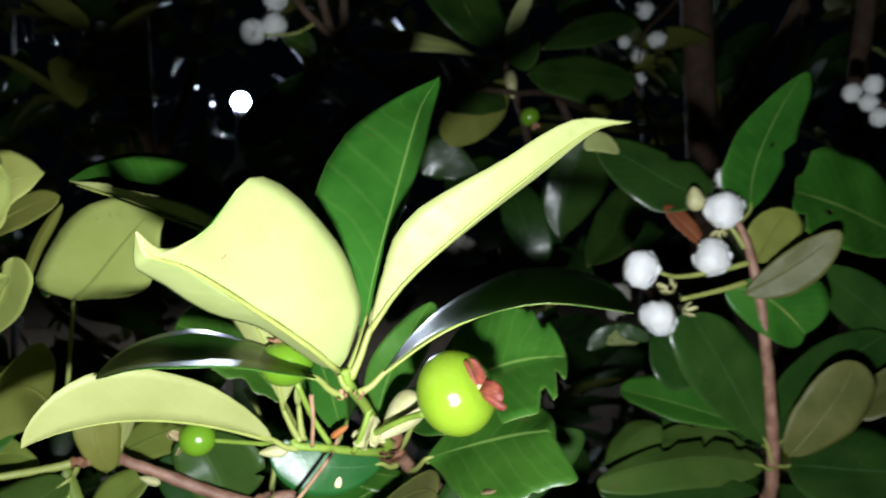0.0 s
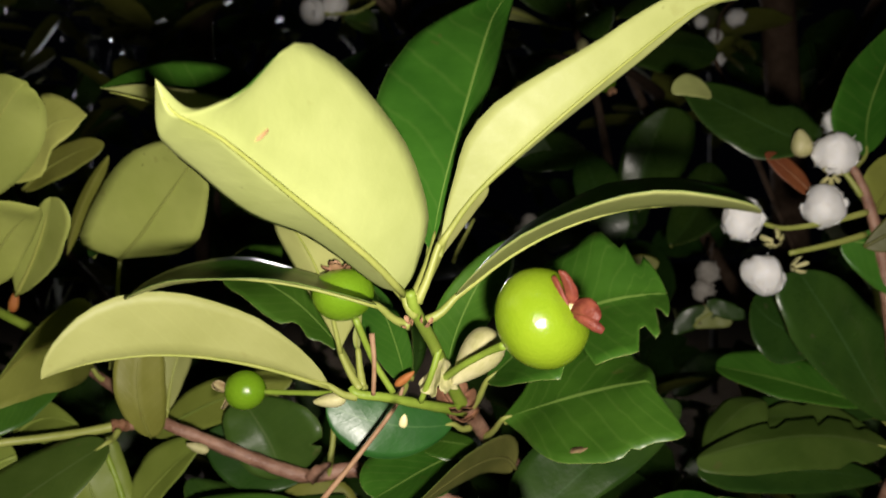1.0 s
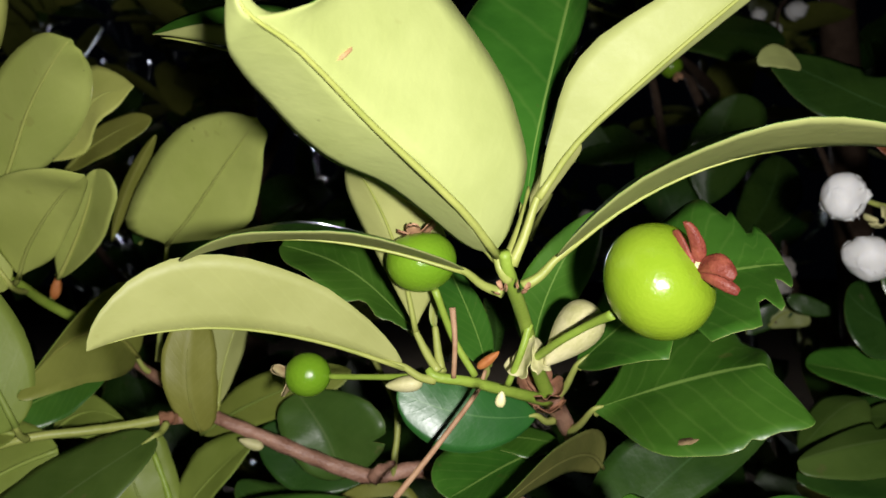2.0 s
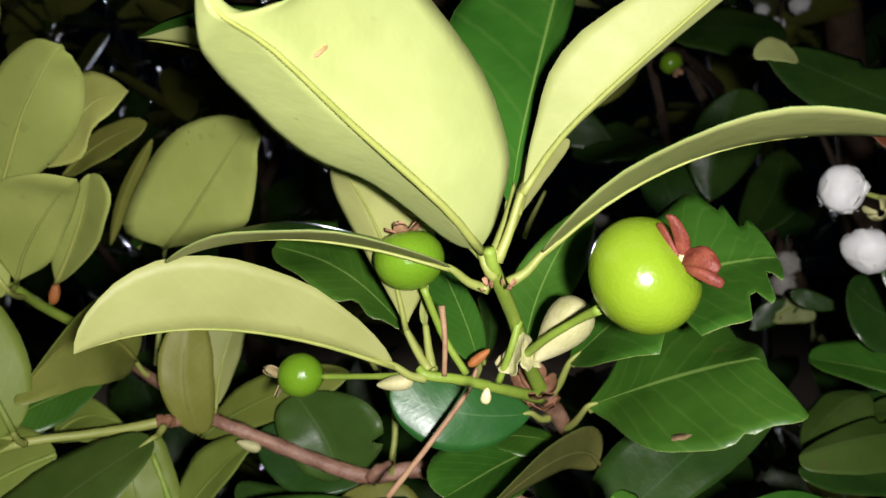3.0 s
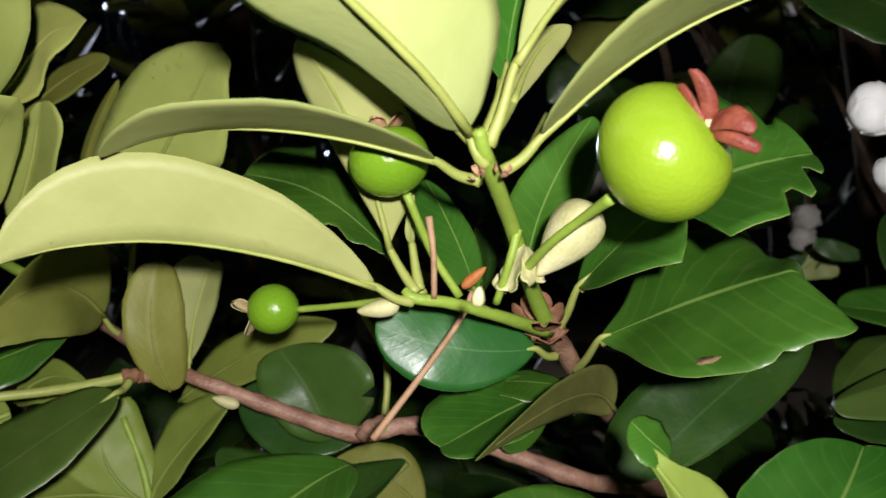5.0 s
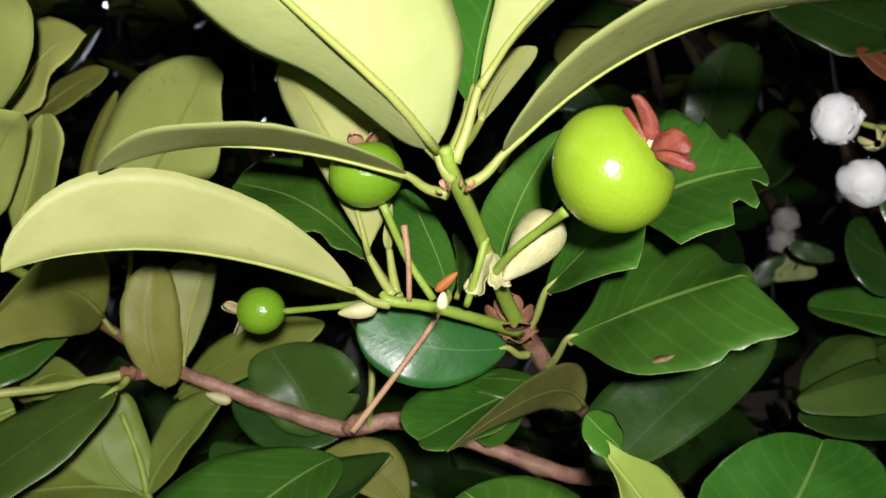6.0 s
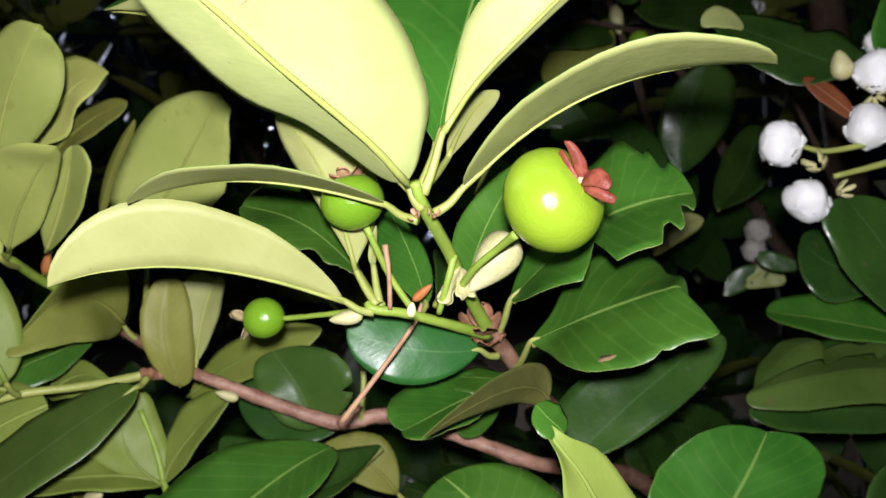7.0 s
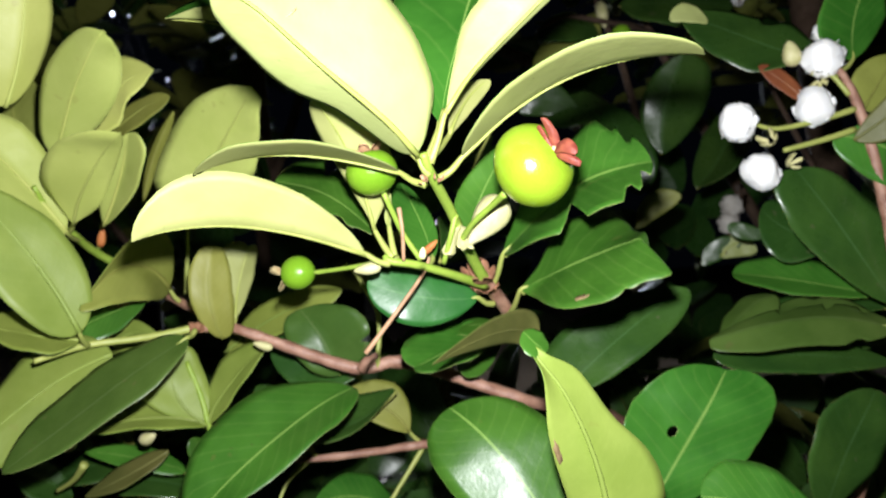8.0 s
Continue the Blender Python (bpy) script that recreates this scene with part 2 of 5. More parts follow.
    for sign in (1, -1):
        layer = []
        for k in range(len(us)):
            row = []
            for j in range(len(vs)):
                du = pts[min(k + 1, rows)][j] - pts[max(k - 1, 0)][j]
                dv = pts[k][min(j + 1, 2 * cols)] - pts[k][max(j - 1, 0)]
                n = dv.cross(du)
                n = n.normalized() if n.length > 1e-12 else near
                edge = 0.3 if j in (0, 2 * cols) or k in (0, rows) else 1.0
                row.append(bm.verts.new(pts[k][j] + n * (thick * sign * edge)))
            layer.append(row)
        layers.append(layer)
    def face(verts, where, mat):
        f = bm.faces.new(verts)
        f.material_index = mat
        for loop, (k, j) in zip(f.loops, where):
            loop[uv].uv = (us[k], 0.5 + 0.5 * vs[j])

    for which, layer in enumerate(layers):
        for k in range(rows):
            for j in range(2 * cols):
                if (k, j) in gone:
                    continue
                where = [(k, j), (k, j + 1), (k + 1, j + 1), (k + 1, j)]
                if which:
                    where = where[::-1]
                face([layer[x][y] for x, y in where], where, faces[which])
    rim = [(k, 0) for k in range(rows)] + [(rows, j) for j in range(2 * cols)] + [(k, 2 * cols) for k in range(rows, 0, -1)] + [(0, j) for j in range(2 * cols, 0, -1)]
    for p, q in zip(rim, rim[1:] + rim[:1]):
        face([layers[0][p[0]][p[1]], layers[0][q[0]][q[1]], layers[1][q[0]][q[1]], layers[1][p[0]][p[1]]], [p, q, q, p], faces[1])
    line = [middle(u) + near * curl * length * max(0.0, u - 0.55) ** 2 * 4.9 for u in (0.0, 0.2, 0.4, 0.6, 0.8, 0.93)]
    return bm, line, near


COUNT = [0]


def scar(on, at, along, across, toward, mat=None):
    """A thin dry patch with a ragged outline that lies on a leaf's skin."""
    at, along, across = Vector(at), Vector(along), Vector(across)
    lift = Vector(toward).normalized()
    rnd, bm = random.Random(round(at.x * 1e5)), bmesh.new()
    ring = [(2 * math.pi * k / 16, rnd.uniform(0.65, 1.1)) for k in range(16)]
    top = [bm.verts.new(at + (along * math.cos(g) + across * math.sin(g)) * r + lift * 0.00032) for g, r in ring]
    low = [bm.verts.new(at + (along * math.cos(g) + across * math.sin(g)) * r * 1.06 - lift * 0.0001) for g, r in ring]
    bm.faces.new(top)
    for k in range(16):
        bm.faces.new((low[k], low[(k + 1) % 16], top[(k + 1) % 16], top[k]))
    bmesh.ops.recalc_face_normals(bm, faces=bm.faces)
    return place(part("scar", bm, mat or BLOTCH, on, "dry brown patch"), on)



def leaf(twig, side, b, m, t, left, right, foot=None, mats=None, rib=1.0, label="", **shape):
    """One leaf of a twig: blade with two skins, midrib on its underside and, from foot, a petiole. side: the skin that faces the path."""
    COUNT[0] += 1
    top, low = mats or (UPPER, UNDER)
    bm, line, near = blade(b, m, t, left, right, seed=COUNT[0], **shape)
    skins = (top, low) if side == "upper" else (low, top)
    ob = place(part("leaf", bm, skins, twig, label), twig)
    out = near if side == "under" else -near
    if rib:
        r, sunk = 0.00050 * rib, 0.0006 if side == "upper" else 0.0
        place(part("midrib", tube([p + out * (r * k + sunk) for p, k in zip(line, (1.4, 1.1, 0.7, 0.45, 0.3, 0.1))], (r * 1.5, r * 0.8, r * 0.25), 8, 3), PETIOLE if low is UNDER else low, ob), ob)
    if foot:
        mid = (Vector(foot) + Vector(b)) / 2 + Vector((0, 0, -0.0008))
        place(part("petiole", tube([foot, mid, b, Vector(b).lerp(line[1], 0.3)], (0.0012, 0.0010, 0.0008, 0.0003), 7, 4, 0.04, COUNT[0]), PETIOLE, ob), ob)
    return ob


def ribbed_leaf(twig, side, b, ribs, t, **shape):
    """A leaf whose blade follows its own cross lines from base to tip."""
    left, m, right = ribs[len(ribs) // 2]
    return leaf(twig, side, b, m, t, left, right, ribs=ribs, **shape)


def ball(radius, squash=1.0, seg=28, rings=18, dent=0.0, lumps=0.0, seed=0):
    bm = bmesh.new()
    bmesh.ops.create_uvsphere(bm, u_segments=seg, v_segments=rings, radius=radius)
    rnd = random.Random(seed)
    ph = [rnd.uniform(0, 6.28) for _ in range(3)]
    for v in bm.verts:
        n = v.co.normalized()
        k = 1 + lumps * (math.sin(3 * n.x + ph[0]) + math.sin(4 * n.y + ph[1]) + math.sin(3.5 * n.z + ph[2]))
        top = max(0.0, n.z - 0.70) / 0.30
        v.co = Vector((v.co.x * k, v.co.y * k, v.co.z * squash * k - dent * radius * top))
    return bm


def turned(bm, at, axis):
    """Moves a shape so that its z axis points along axis and its origin lies at a place."""
    m = Matrix.Translation(at) @ Vector(axis).to_track_quat("Z", "Y").to_matrix().to_4x4()
    bmesh.ops.transform(bm, matrix=m, verts=bm.verts)
    return bm


def petal(length, width, rise, cup, seed=0, thick=0.0004):
    """A small cupped lobe that starts at the origin and leans out along x, rising by rise."""
    bm, rnd = bmesh.new(), random.Random(seed)
    rows, cols, layers = 9, 4, []
    for s in (0, 1):
        grid = []
        for k in range(rows + 1):
            u = k / rows
            w = width * (u + 0.15) ** 0.5 * max(0.03, 1 - u ** 3) ** 0.5
            row = []
            for j in range(cols + 1):
                v = 2 * j / cols - 1
                x = length * u * math.cos(rise * (0.5 + 0.5 * u))
                z = length * u * math.sin(rise * (0.5 + 0.5 * u)) + cup * width * v * v - s * thick
                row.append(bm.verts.new((x + rnd.uniform(-1, 1) * 0.012 * width, w * v, z)))
            grid.append(row)
        layers.append(grid)
    for s, grid in enumerate(layers):
        for k in range(rows):
            for j in range(cols):
                q = (grid[k][j], grid[k + 1][j], grid[k + 1][j + 1], grid[k][j + 1])
                bm.faces.new(q if s == 0 else q[::-1])
    ring = [(0, j) for j in range(cols)] + [(k, cols) for k in range(rows)] + [(rows, j) for j in range(cols, 0, -1)] + [(k, 0) for k in range(rows, 0, -1)]
    for p, q in zip(ring, ring[1:] + ring[:1]):
        bm.faces.new((layers[0][p[0]][p[1]], layers[1][p[0]][p[1]], layers[1][q[0]][q[1]], layers[0][q[0]][q[1]]))
    return bm


def lobes(parent, name, at, axis, count, length, width, rise, cup, mat, start=0.0, radius=0.0, skip=(), seed=0, thick=0.0004):
    m = Matrix.Translation(at) @ Vector(axis).to_track_quat("Z", "Y").to_matrix().to_4x4()
    rnd = random.Random(seed)
    for k in range(count):
        bm = petal(length * rnd.uniform(0.85, 1.1), width * rnd.uniform(0.85, 1.1), rise + rnd.uniform(-0.15, 0.15), cup, seed + k, thick)
        if k in skip:
            bm.free()
            continue
        bmesh.ops.transform(bm, matrix=m @ pose(0, 0, 0, 0, 0, math.degrees(start) + 360 * k / count) @ Matrix.Translation((radius, 0, 0)), verts=bm.verts)
        place(part(name, bm, mat, parent), parent)


def fruit(twig, at, radius, axis, squash, mat, sepal, label, lobe=1.0, skip=(), start=0.0, rise=0.9):
    """A round unripe fruit with a calyx of small lobes at its free end; axis points from the stalk to the calyx."""
    at, axis = Vector(at), Vector(axis).normalized()
    ob = place(part("fruit", turned(ball(radius, squash, 40, 28, 0.10, 0.006, 3), at, axis), mat, twig, label), twig)
    crown = at + axis * radius * squash * 0.82
    place(part("calyx", turned(ball(radius * 0.22, 0.6, 14, 8), crown, axis), CREAM, ob), ob)
    lobes(ob, "calyx_lobe", crown, axis, 5, radius * 0.70 * lobe, radius * 0.34 * lobe, rise, 0.18, sepal, start, radius * 0.12, skip, 5, radius * 0.07)
    return ob


def bud(twig, at, axis, length, width, mat, label="", taper=0.35):
    bm = ball(width, length / width, 18, 14, 0.0, 0.01, 2)
    for v in bm.verts:
        z = v.co.z / length
        v.co.x *= 1 - taper * z
        v.co.y *= 1 - taper * z
        ang = math.atan2(v.co.y, v.co.x)
        f = 1 + 0.05 * math.cos(4 * ang) - 0.10 * max(0.0, math.cos(4 * ang + 1.2)) ** 8
        v.co.x *= f
        v.co.y *= f
    return place(part("flower_bud", turned(bm, at, axis), mat, twig, label), twig)


def flower(twig, at, axis, radius, seed, foot=None, mat=None):
    """A white double-looking flower: a globe of overlapping cupped petals with stamens, sepals behind."""
    at, axis = Vector(at), Vector(axis).normalized()
    rnd, white = random.Random(seed), mat or PETAL
    core = ball(radius * 0.97, 0.95, 30, 22, 0.0, 0.05, seed)
    spin = rnd.uniform(0, 6)
    for v in core.verts:
        n = v.co.normalized()
        ang = math.atan2(n.y, n.x) + spin
        fold = (ang * 5 / 6.2832 + 1.1 * n.z) % 1.0
        crease = (ang * 3 / 6.2832 - 0.8 * n.z + 0.3) % 1.0
        v.co *= 0.95 + 0.09 * fold ** 2 * (1 - abs(n.z)) + 0.05 * crease ** 2
    ob = place(part("flower", turned(core, at, axis), white, twig, "grey withered flower" if mat else "white many-petalled flower with a fringed edge"), twig)
    lobes(ob, "petal", at - axis * radius * 0.55, axis, 5, radius * 0.80, radius * 0.46, 0.25, 0.30, white, rnd.uniform(0, 6), radius * 0.25, (), seed * 20)
    lobes(ob, "petal", at - axis * radius * 0.25, axis, 6, radius * 0.50, radius * 0.34, 0.75, 0.30, white, rnd.uniform(0, 6), radius * 0.70, (), seed * 20 + 7)
    lobes(ob, "sepal", at - axis * radius * 0.62, axis, 4, radius * 0.75, radius * 0.25, 0.25, 0.2, CREAM, rnd.uniform(0, 6), 0.0, (), seed + 90)
    bm = bmesh.new()
    for _ in range(18):
        d = Vector((rnd.gauss(0, 1), rnd.gauss(0, 1), rnd.gauss(-0.3, 0.8))).normalized()
        d = (Vector(axis).to_track_quat("Z", "Y") @ d)
        s = d.orthogonal().normalized() * radius * 0.022
        p, q = at + d * radius * 0.6, at + d * radius * rnd.uniform(0.98, 1.14)
        w = d.cross(s)
        ring = [[bm.verts.new(c + s * math.cos(g) + w * math.sin(g)) for g in (0, 2.1, 4.2)] for c in (p, q)]
        for j in range(3):
            bm.faces.new((ring[0][j], ring[0][(j + 1) % 3], ring[1][(j + 1) % 3], ring[1][j]))
    place(part("stamen_tuft", bm, white, ob), ob)
    if foot:
        place(part("flower_stalk", tube([foot, (Vector(foot) + at) / 2 + Vector((0, 0, -0.001)), at - axis * radius * 0.6], (0.0009, 0.0007, 0.001), 7, 4), PETIOLE, ob), ob)
    return ob


# ---- ground ----
bm = bmesh.new()
bmesh.ops.create_grid(bm, x_segments=80, y_segments=80, size=200)
for v in bm.verts:
    v.co.z = 0.03 * noise.noise(v.co * 0.3)
ground = part("ground", bm, SOIL, None)
tagged(ground, "dark bare soil in the night", "ground", kind="structure")



# ---- the fruiting twig in the middle ----
fruiting = thing("fruiting_twig", (-0.0065, 0.3250, 1.1215), "young green guava twig with pale leaves and unripe fruits", "twig")
stem("stem", fruiting, [(-0.0048, 0.3450, 1.1147), (-0.0071, 0.3250, 1.1238), (-0.0128, 0.3000, 1.1382), (-0.0153, 0.2850, 1.1476), (-0.0170, 0.2620, 1.1606), (-0.0186, 0.2430, 1.1698), (-0.0193, 0.2380, 1.1749)], (0.0024, 0.0023, 0.0021, 0.0018, 0.0016, 0.0015, 0.0012), STEM)
stem("woody_base", fruiting, [(0.0024, 0.3700, 1.1028), (-0.0057, 0.3310, 1.1197), (-0.0098, 0.3120, 1.1310), (-0.0134, 0.2970, 1.1399)], (0.0023, 0.0024, 0.0026, 0.0022), BARK, rough=0.12)
stem("side_stem", fruiting, [(-0.0129, 0.3000, 1.1368), (-0.0224, 0.2820, 1.1418), (-0.0311, 0.2720, 1.1453), (-0.0380, 0.2680, 1.1468), (-0.0400, 0.2680, 1.1486)], (0.0017, 0.0014, 0.0013, 0.0012, 0.001), STEM)
lobes(fruiting, "bud_scale", (-0.015, 0.2985, 1.1382), (0.1, -0.5, 0.9), 4, 0.0074, 0.0056, 0.75, 0.25, SCALE, 0.0, 0.0010, (), 31)
lobes(fruiting, "bud_scale", (-0.0138, 0.301, 1.1351), (0.1, -0.5, 0.9), 4, 0.0042, 0.0046, 0.50, 0.25, SCALE, 0.8, 0.0014, (), 41)


def bract(b, m, t, left, right):
    """A thin cream bract folded against the stem."""
    COUNT[0] += 1
    return place(part("bract", blade(b, m, t, left, right, a=0.5, c=0.3, cup=0.15, wave=0.06, seed=COUNT[0], rows=12, cols=4)[0], (CREAM, CREAM), fruiting, "cream papery bract"), fruiting)


bract((-0.0152, 0.268, 1.1567), (-0.0167, 0.266, 1.1518), (-0.0185, 0.265, 1.1474), (-0.0145, 0.262, 1.1504), (-0.0192, 0.268, 1.1511))
bract((-0.0147, 0.268, 1.1562), (-0.014, 0.264, 1.1523), (-0.013, 0.264, 1.1491), (-0.0123, 0.267, 1.1507), (-0.016, 0.261, 1.1499))
bract((-0.0183, 0.272, 1.152), (-0.0206, 0.272, 1.15), (-0.0205, 0.272, 1.1473), (-0.0187, 0.271, 1.1485), (-0.0219, 0.273, 1.1497))
lobes(fruiting, "bud_scale", (-0.0160, 0.2400, 1.1675), (0.4, -0.5, 0.8), 3, 0.0016, 0.0007, 1.0, 0.3, DRY_SEPAL, 0.2, 0.0008, (), 35)
lobes(fruiting, "bud_scale", (-0.0199, 0.2400, 1.1673), (-0.4, -0.5, 0.8), 3, 0.0016, 0.0007, 1.0, 0.3, DRY_SEPAL, 0.2, 0.0008, (), 36)
great_leaf = ribbed_leaf(fruiting, "under", (-0.0213, 0.239, 1.1747), (((-0.0273, 0.238, 1.1766), (-0.0241, 0.231, 1.1788), (-0.0173, 0.237, 1.18)), ((-0.0395, 0.229, 1.1868), (-0.0315, 0.218, 1.19), (-0.0139, 0.232, 1.1935)), ((-0.0498, 0.218, 1.1918), (-0.04, 0.207, 1.1966), (-0.0196, 0.224, 1.211)), ((-0.0549, 0.204, 1.199), (-0.0449, 0.194, 1.203), (-0.0342, 0.208, 1.2242)), ((-0.0557, 0.193, 1.2025), (-0.0477, 0.186, 1.2062), (-0.0413, 0.192, 1.2118)), ((-0.0544, 0.186, 1.2051), (-0.0504, 0.182, 1.2069), (-0.0477, 0.186, 1.2078))), (-0.0513, 0.179, 1.2116), foot=(-0.0187, 0.2415, 1.1692), rib=1.3, rows=44, cols=8, cup=-0.03, wave=0.012)
scar(great_leaf, (-0.0410, 0.2009, 1.2056), (0.00095, 0.00108, 0.00135), (0.00039, 0.00069, 9e-05), (0.35, -0.85, -0.3), PINK)
ribbed_leaf(fruiting, "upper", (-0.0155, 0.246, 1.1839), (((-0.025, 0.252, 1.2007), (-0.0133, 0.256, 1.2006), (-0.0097, 0.262, 1.207)), ((-0.0314, 0.262, 1.2211), (-0.0086, 0.272, 1.225), (-0.0038, 0.282, 1.2286)), ((-0.0273, 0.276, 1.2392), (-0.0043, 0.288, 1.2465), (0.0003, 0.298, 1.2472)), ((-0.0144, 0.29, 1.2538), (-0.0016, 0.298, 1.2565), (0.0027, 0.304, 1.2596))), (0.003, 0.306, 1.2655), foot=(-0.0193, 0.24, 1.1727), rows=28)
ribbed_leaf(fruiting, "upper", (-0.0489, 0.238, 1.2073), (((-0.0511, 0.234, 1.2145), (-0.057, 0.24, 1.2127), (-0.0556, 0.254, 1.2219)), ((-0.0615, 0.232, 1.2197), (-0.0684, 0.24, 1.2167), (-0.0664, 0.256, 1.2321)), ((-0.0763, 0.236, 1.2229), (-0.0816, 0.243, 1.2212), (-0.0805, 0.256, 1.2346)), ((-0.0899, 0.244, 1.2252), (-0.092, 0.246, 1.2242), (-0.0934, 0.255, 1.2324))), (-0.0999, 0.25, 1.2262), foot=(-0.0199, 0.2405, 1.1726), rows=28, wave=0.01)
leaf(fruiting, "under", (-0.0151, 0.2580, 1.1826), (-0.0104, 0.2700, 1.1955), (-0.0036, 0.2750, 1.2017), (-0.0135, 0.2700, 1.1976), (-0.0081, 0.2700, 1.1929), foot=(-0.0185, 0.2400, 1.1736))
ribbed_leaf(fruiting, "under", (-0.0127, 0.24, 1.1857), (((-0.0101, 0.242, 1.1982), (-0.0047, 0.243, 1.1971), (-0.0033, 0.246, 1.1979)), ((-0.0026, 0.243, 1.2161), (0.0089, 0.245, 1.2097), (0.0113, 0.248, 1.2106)), ((0.0216, 0.243, 1.2306), (0.0296, 0.245, 1.2267), (0.0326, 0.248, 1.2269)), ((0.0411, 0.245, 1.242), (0.046, 0.247, 1.2392), (0.0478, 0.249, 1.2393))), (0.058, 0.249, 1.2422), foot=(-0.018, 0.2405, 1.1724), rib=1.1, rows=30)
leaf(fruiting, "under", (-0.0091, 0.2430, 1.1737), (0.0222, 0.2380, 1.1914), (0.0556, 0.2300, 1.1913), (0.0198, 0.2160, 1.1927), (0.0250, 0.2620, 1.2002), foot=(-0.0160, 0.2420, 1.1681), a=0.55, c=0.42, wave=0.006, rib=0.6)
leaf(fruiting, "under", (-0.0283, 0.2460, 1.1714), (-0.0594, 0.2370, 1.1782), (-0.0827, 0.2290, 1.1737), (-0.0666, 0.2580, 1.1830), (-0.0522, 0.2170, 1.1789), foot=(-0.0201, 0.2430, 1.1669), a=0.6, c=0.6, wave=0.006, rib=0.6)
leaf(fruiting, "under", (-0.0450, 0.2640, 1.1496), (-0.0768, 0.2440, 1.1597), (-0.1003, 0.2250, 1.1563), (-0.0830, 0.2580, 1.1614), (-0.0761, 0.2380, 1.1758), foot=(-0.0384, 0.2680, 1.1460), a=0.6, c=0.6, cup=0.03, rib=0.8, wave=0.008)
leaf(fruiting, "under", (-0.0435, 0.2710, 1.1576), (-0.0468, 0.2600, 1.1799), (-0.0506, 0.2400, 1.1938), (-0.0536, 0.2600, 1.1815), (-0.0352, 0.2700, 1.1788), foot=(-0.0376, 0.2690, 1.1479), a=1.15, c=0.8)
leaf(fruiting, "under", (-0.0388, 0.2720, 1.1579), (-0.0397, 0.2740, 1.1604), (-0.0392, 0.2780, 1.1691), (-0.0406, 0.2740, 1.1617), (-0.0388, 0.2760, 1.1616), foot=(-0.0372, 0.2700, 1.1484), a=0.7, c=0.7, rib=0.6)
leaf(fruiting, "upper", (-0.0465, 0.2850, 1.1566), (-0.0662, 0.2950, 1.1719), (-0.0876, 0.3010, 1.1797), (-0.0692, 0.2850, 1.1670), (-0.0667, 0.3100, 1.1853), foot=(-0.0371, 0.2720, 1.1476), bites=((1, 0.55, 0.06, 0.5), (-1, 0.3, 0.08, 0.3), (-1, 0.1, 0.05, 0.2)), rows=30)
leaf(fruiting, "upper", (-0.0274, 0.2820, 1.1470), (-0.0327, 0.2920, 1.1598), (-0.0406, 0.3000, 1.1748), (-0.0412, 0.2900, 1.1602), (-0.0280, 0.2920, 1.1595), foot=(-0.0291, 0.2750, 1.1446))
leaf(fruiting, "upper", (-0.0163, 0.2850, 1.1514), (-0.0110, 0.2960, 1.1694), (0.0002, 0.3050, 1.1879), (-0.0196, 0.2920, 1.1684), (-0.0024, 0.3020, 1.1677), foot=(-0.0149, 0.2880, 1.1448))
leaf(fruiting, "upper", (-0.0280, 0.3000, 1.1470), (-0.0281, 0.3150, 1.1562), (-0.0324, 0.3250, 1.1639), (-0.0298, 0.3100, 1.1564), (-0.0258, 0.3150, 1.1561), mats=(DEEP, OLIVE))
eaten_leaf = ribbed_leaf(fruiting, "upper", (-0.0013, 0.3, 1.1346), (((0.0036, 0.304, 1.1416), (0.0062, 0.298, 1.1378), (0.0034, 0.295, 1.1317)), ((0.0139, 0.312, 1.1565), (0.0164, 0.294, 1.1415), (0.0125, 0.276, 1.1283)), ((0.0313, 0.314, 1.1594), (0.0283, 0.29, 1.1452), (0.0262, 0.268, 1.1305)), ((0.0394, 0.304, 1.1518), (0.0355, 0.286, 1.1475), (0.0373, 0.268, 1.1344)), ((0.0415, 0.29, 1.1496), (0.0392, 0.284, 1.1484), (0.0465, 0.27, 1.1378))), (0.0413, 0.283, 1.1444), foot=(-0.0079, 0.318, 1.1254), rib=1.2, rows=44, cols=7, wave=0.012, bites=((1, 0.90, 0.05, 0.42), (1, 0.965, 0.03, 0.35), (-1, 0.63, 0.03, 0.10), (1, 0.60, 0.02, 0.07)), label="green leaf with a bitten edge and a brown scar")
scar(eaten_leaf, (0.0195, 0.2747, 1.1315), (0.0027, -0.00105, 0.00045), (0.00021, 0.00084, 0.00067), (-0.1, -0.7, 0.7))
leaf(fruiting, "upper", (-0.0054, 0.2920, 1.1471), (0.0205, 0.2880, 1.1668), (0.0444, 0.2840, 1.1723), (0.0171, 0.3040, 1.1854), (0.0223, 0.2620, 1.1546), foot=(-0.0109, 0.3030, 1.1371), a=0.72, c=0.5, rows=34, cols=6, bites=((1, 0.44, 0.05, 0.85), (1, 0.80, 0.04, 0.35), (-1, 0.88, 0.03, 0.4), (-1, 0.80, 0.03, 0.2), (1, 0.92, 0.03, 0.5)), label="green leaf with a ragged eaten edge")
leaf(fruiting, "upper", (-0.0161, 0.3000, 1.1329), (-0.0338, 0.2900, 1.1345), (-0.0514, 0.2865, 1.1410), (-0.0355, 0.2870, 1.1251), (-0.0329, 0.2920, 1.1435), foot=(-0.0119, 0.3080, 1.1302), a=0.62, c=0.5, cup=-0.05, mats=(WAXY, UNDER))
leaf(fruiting, "upper", (-0.0107, 0.3250, 1.1208), (-0.0200, 0.3250, 1.1218), (-0.0315, 0.3250, 1.1228), (-0.0200, 0.3180, 1.1178), (-0.0201, 0.3320, 1.1245), mats=(UPPER, UNDER))
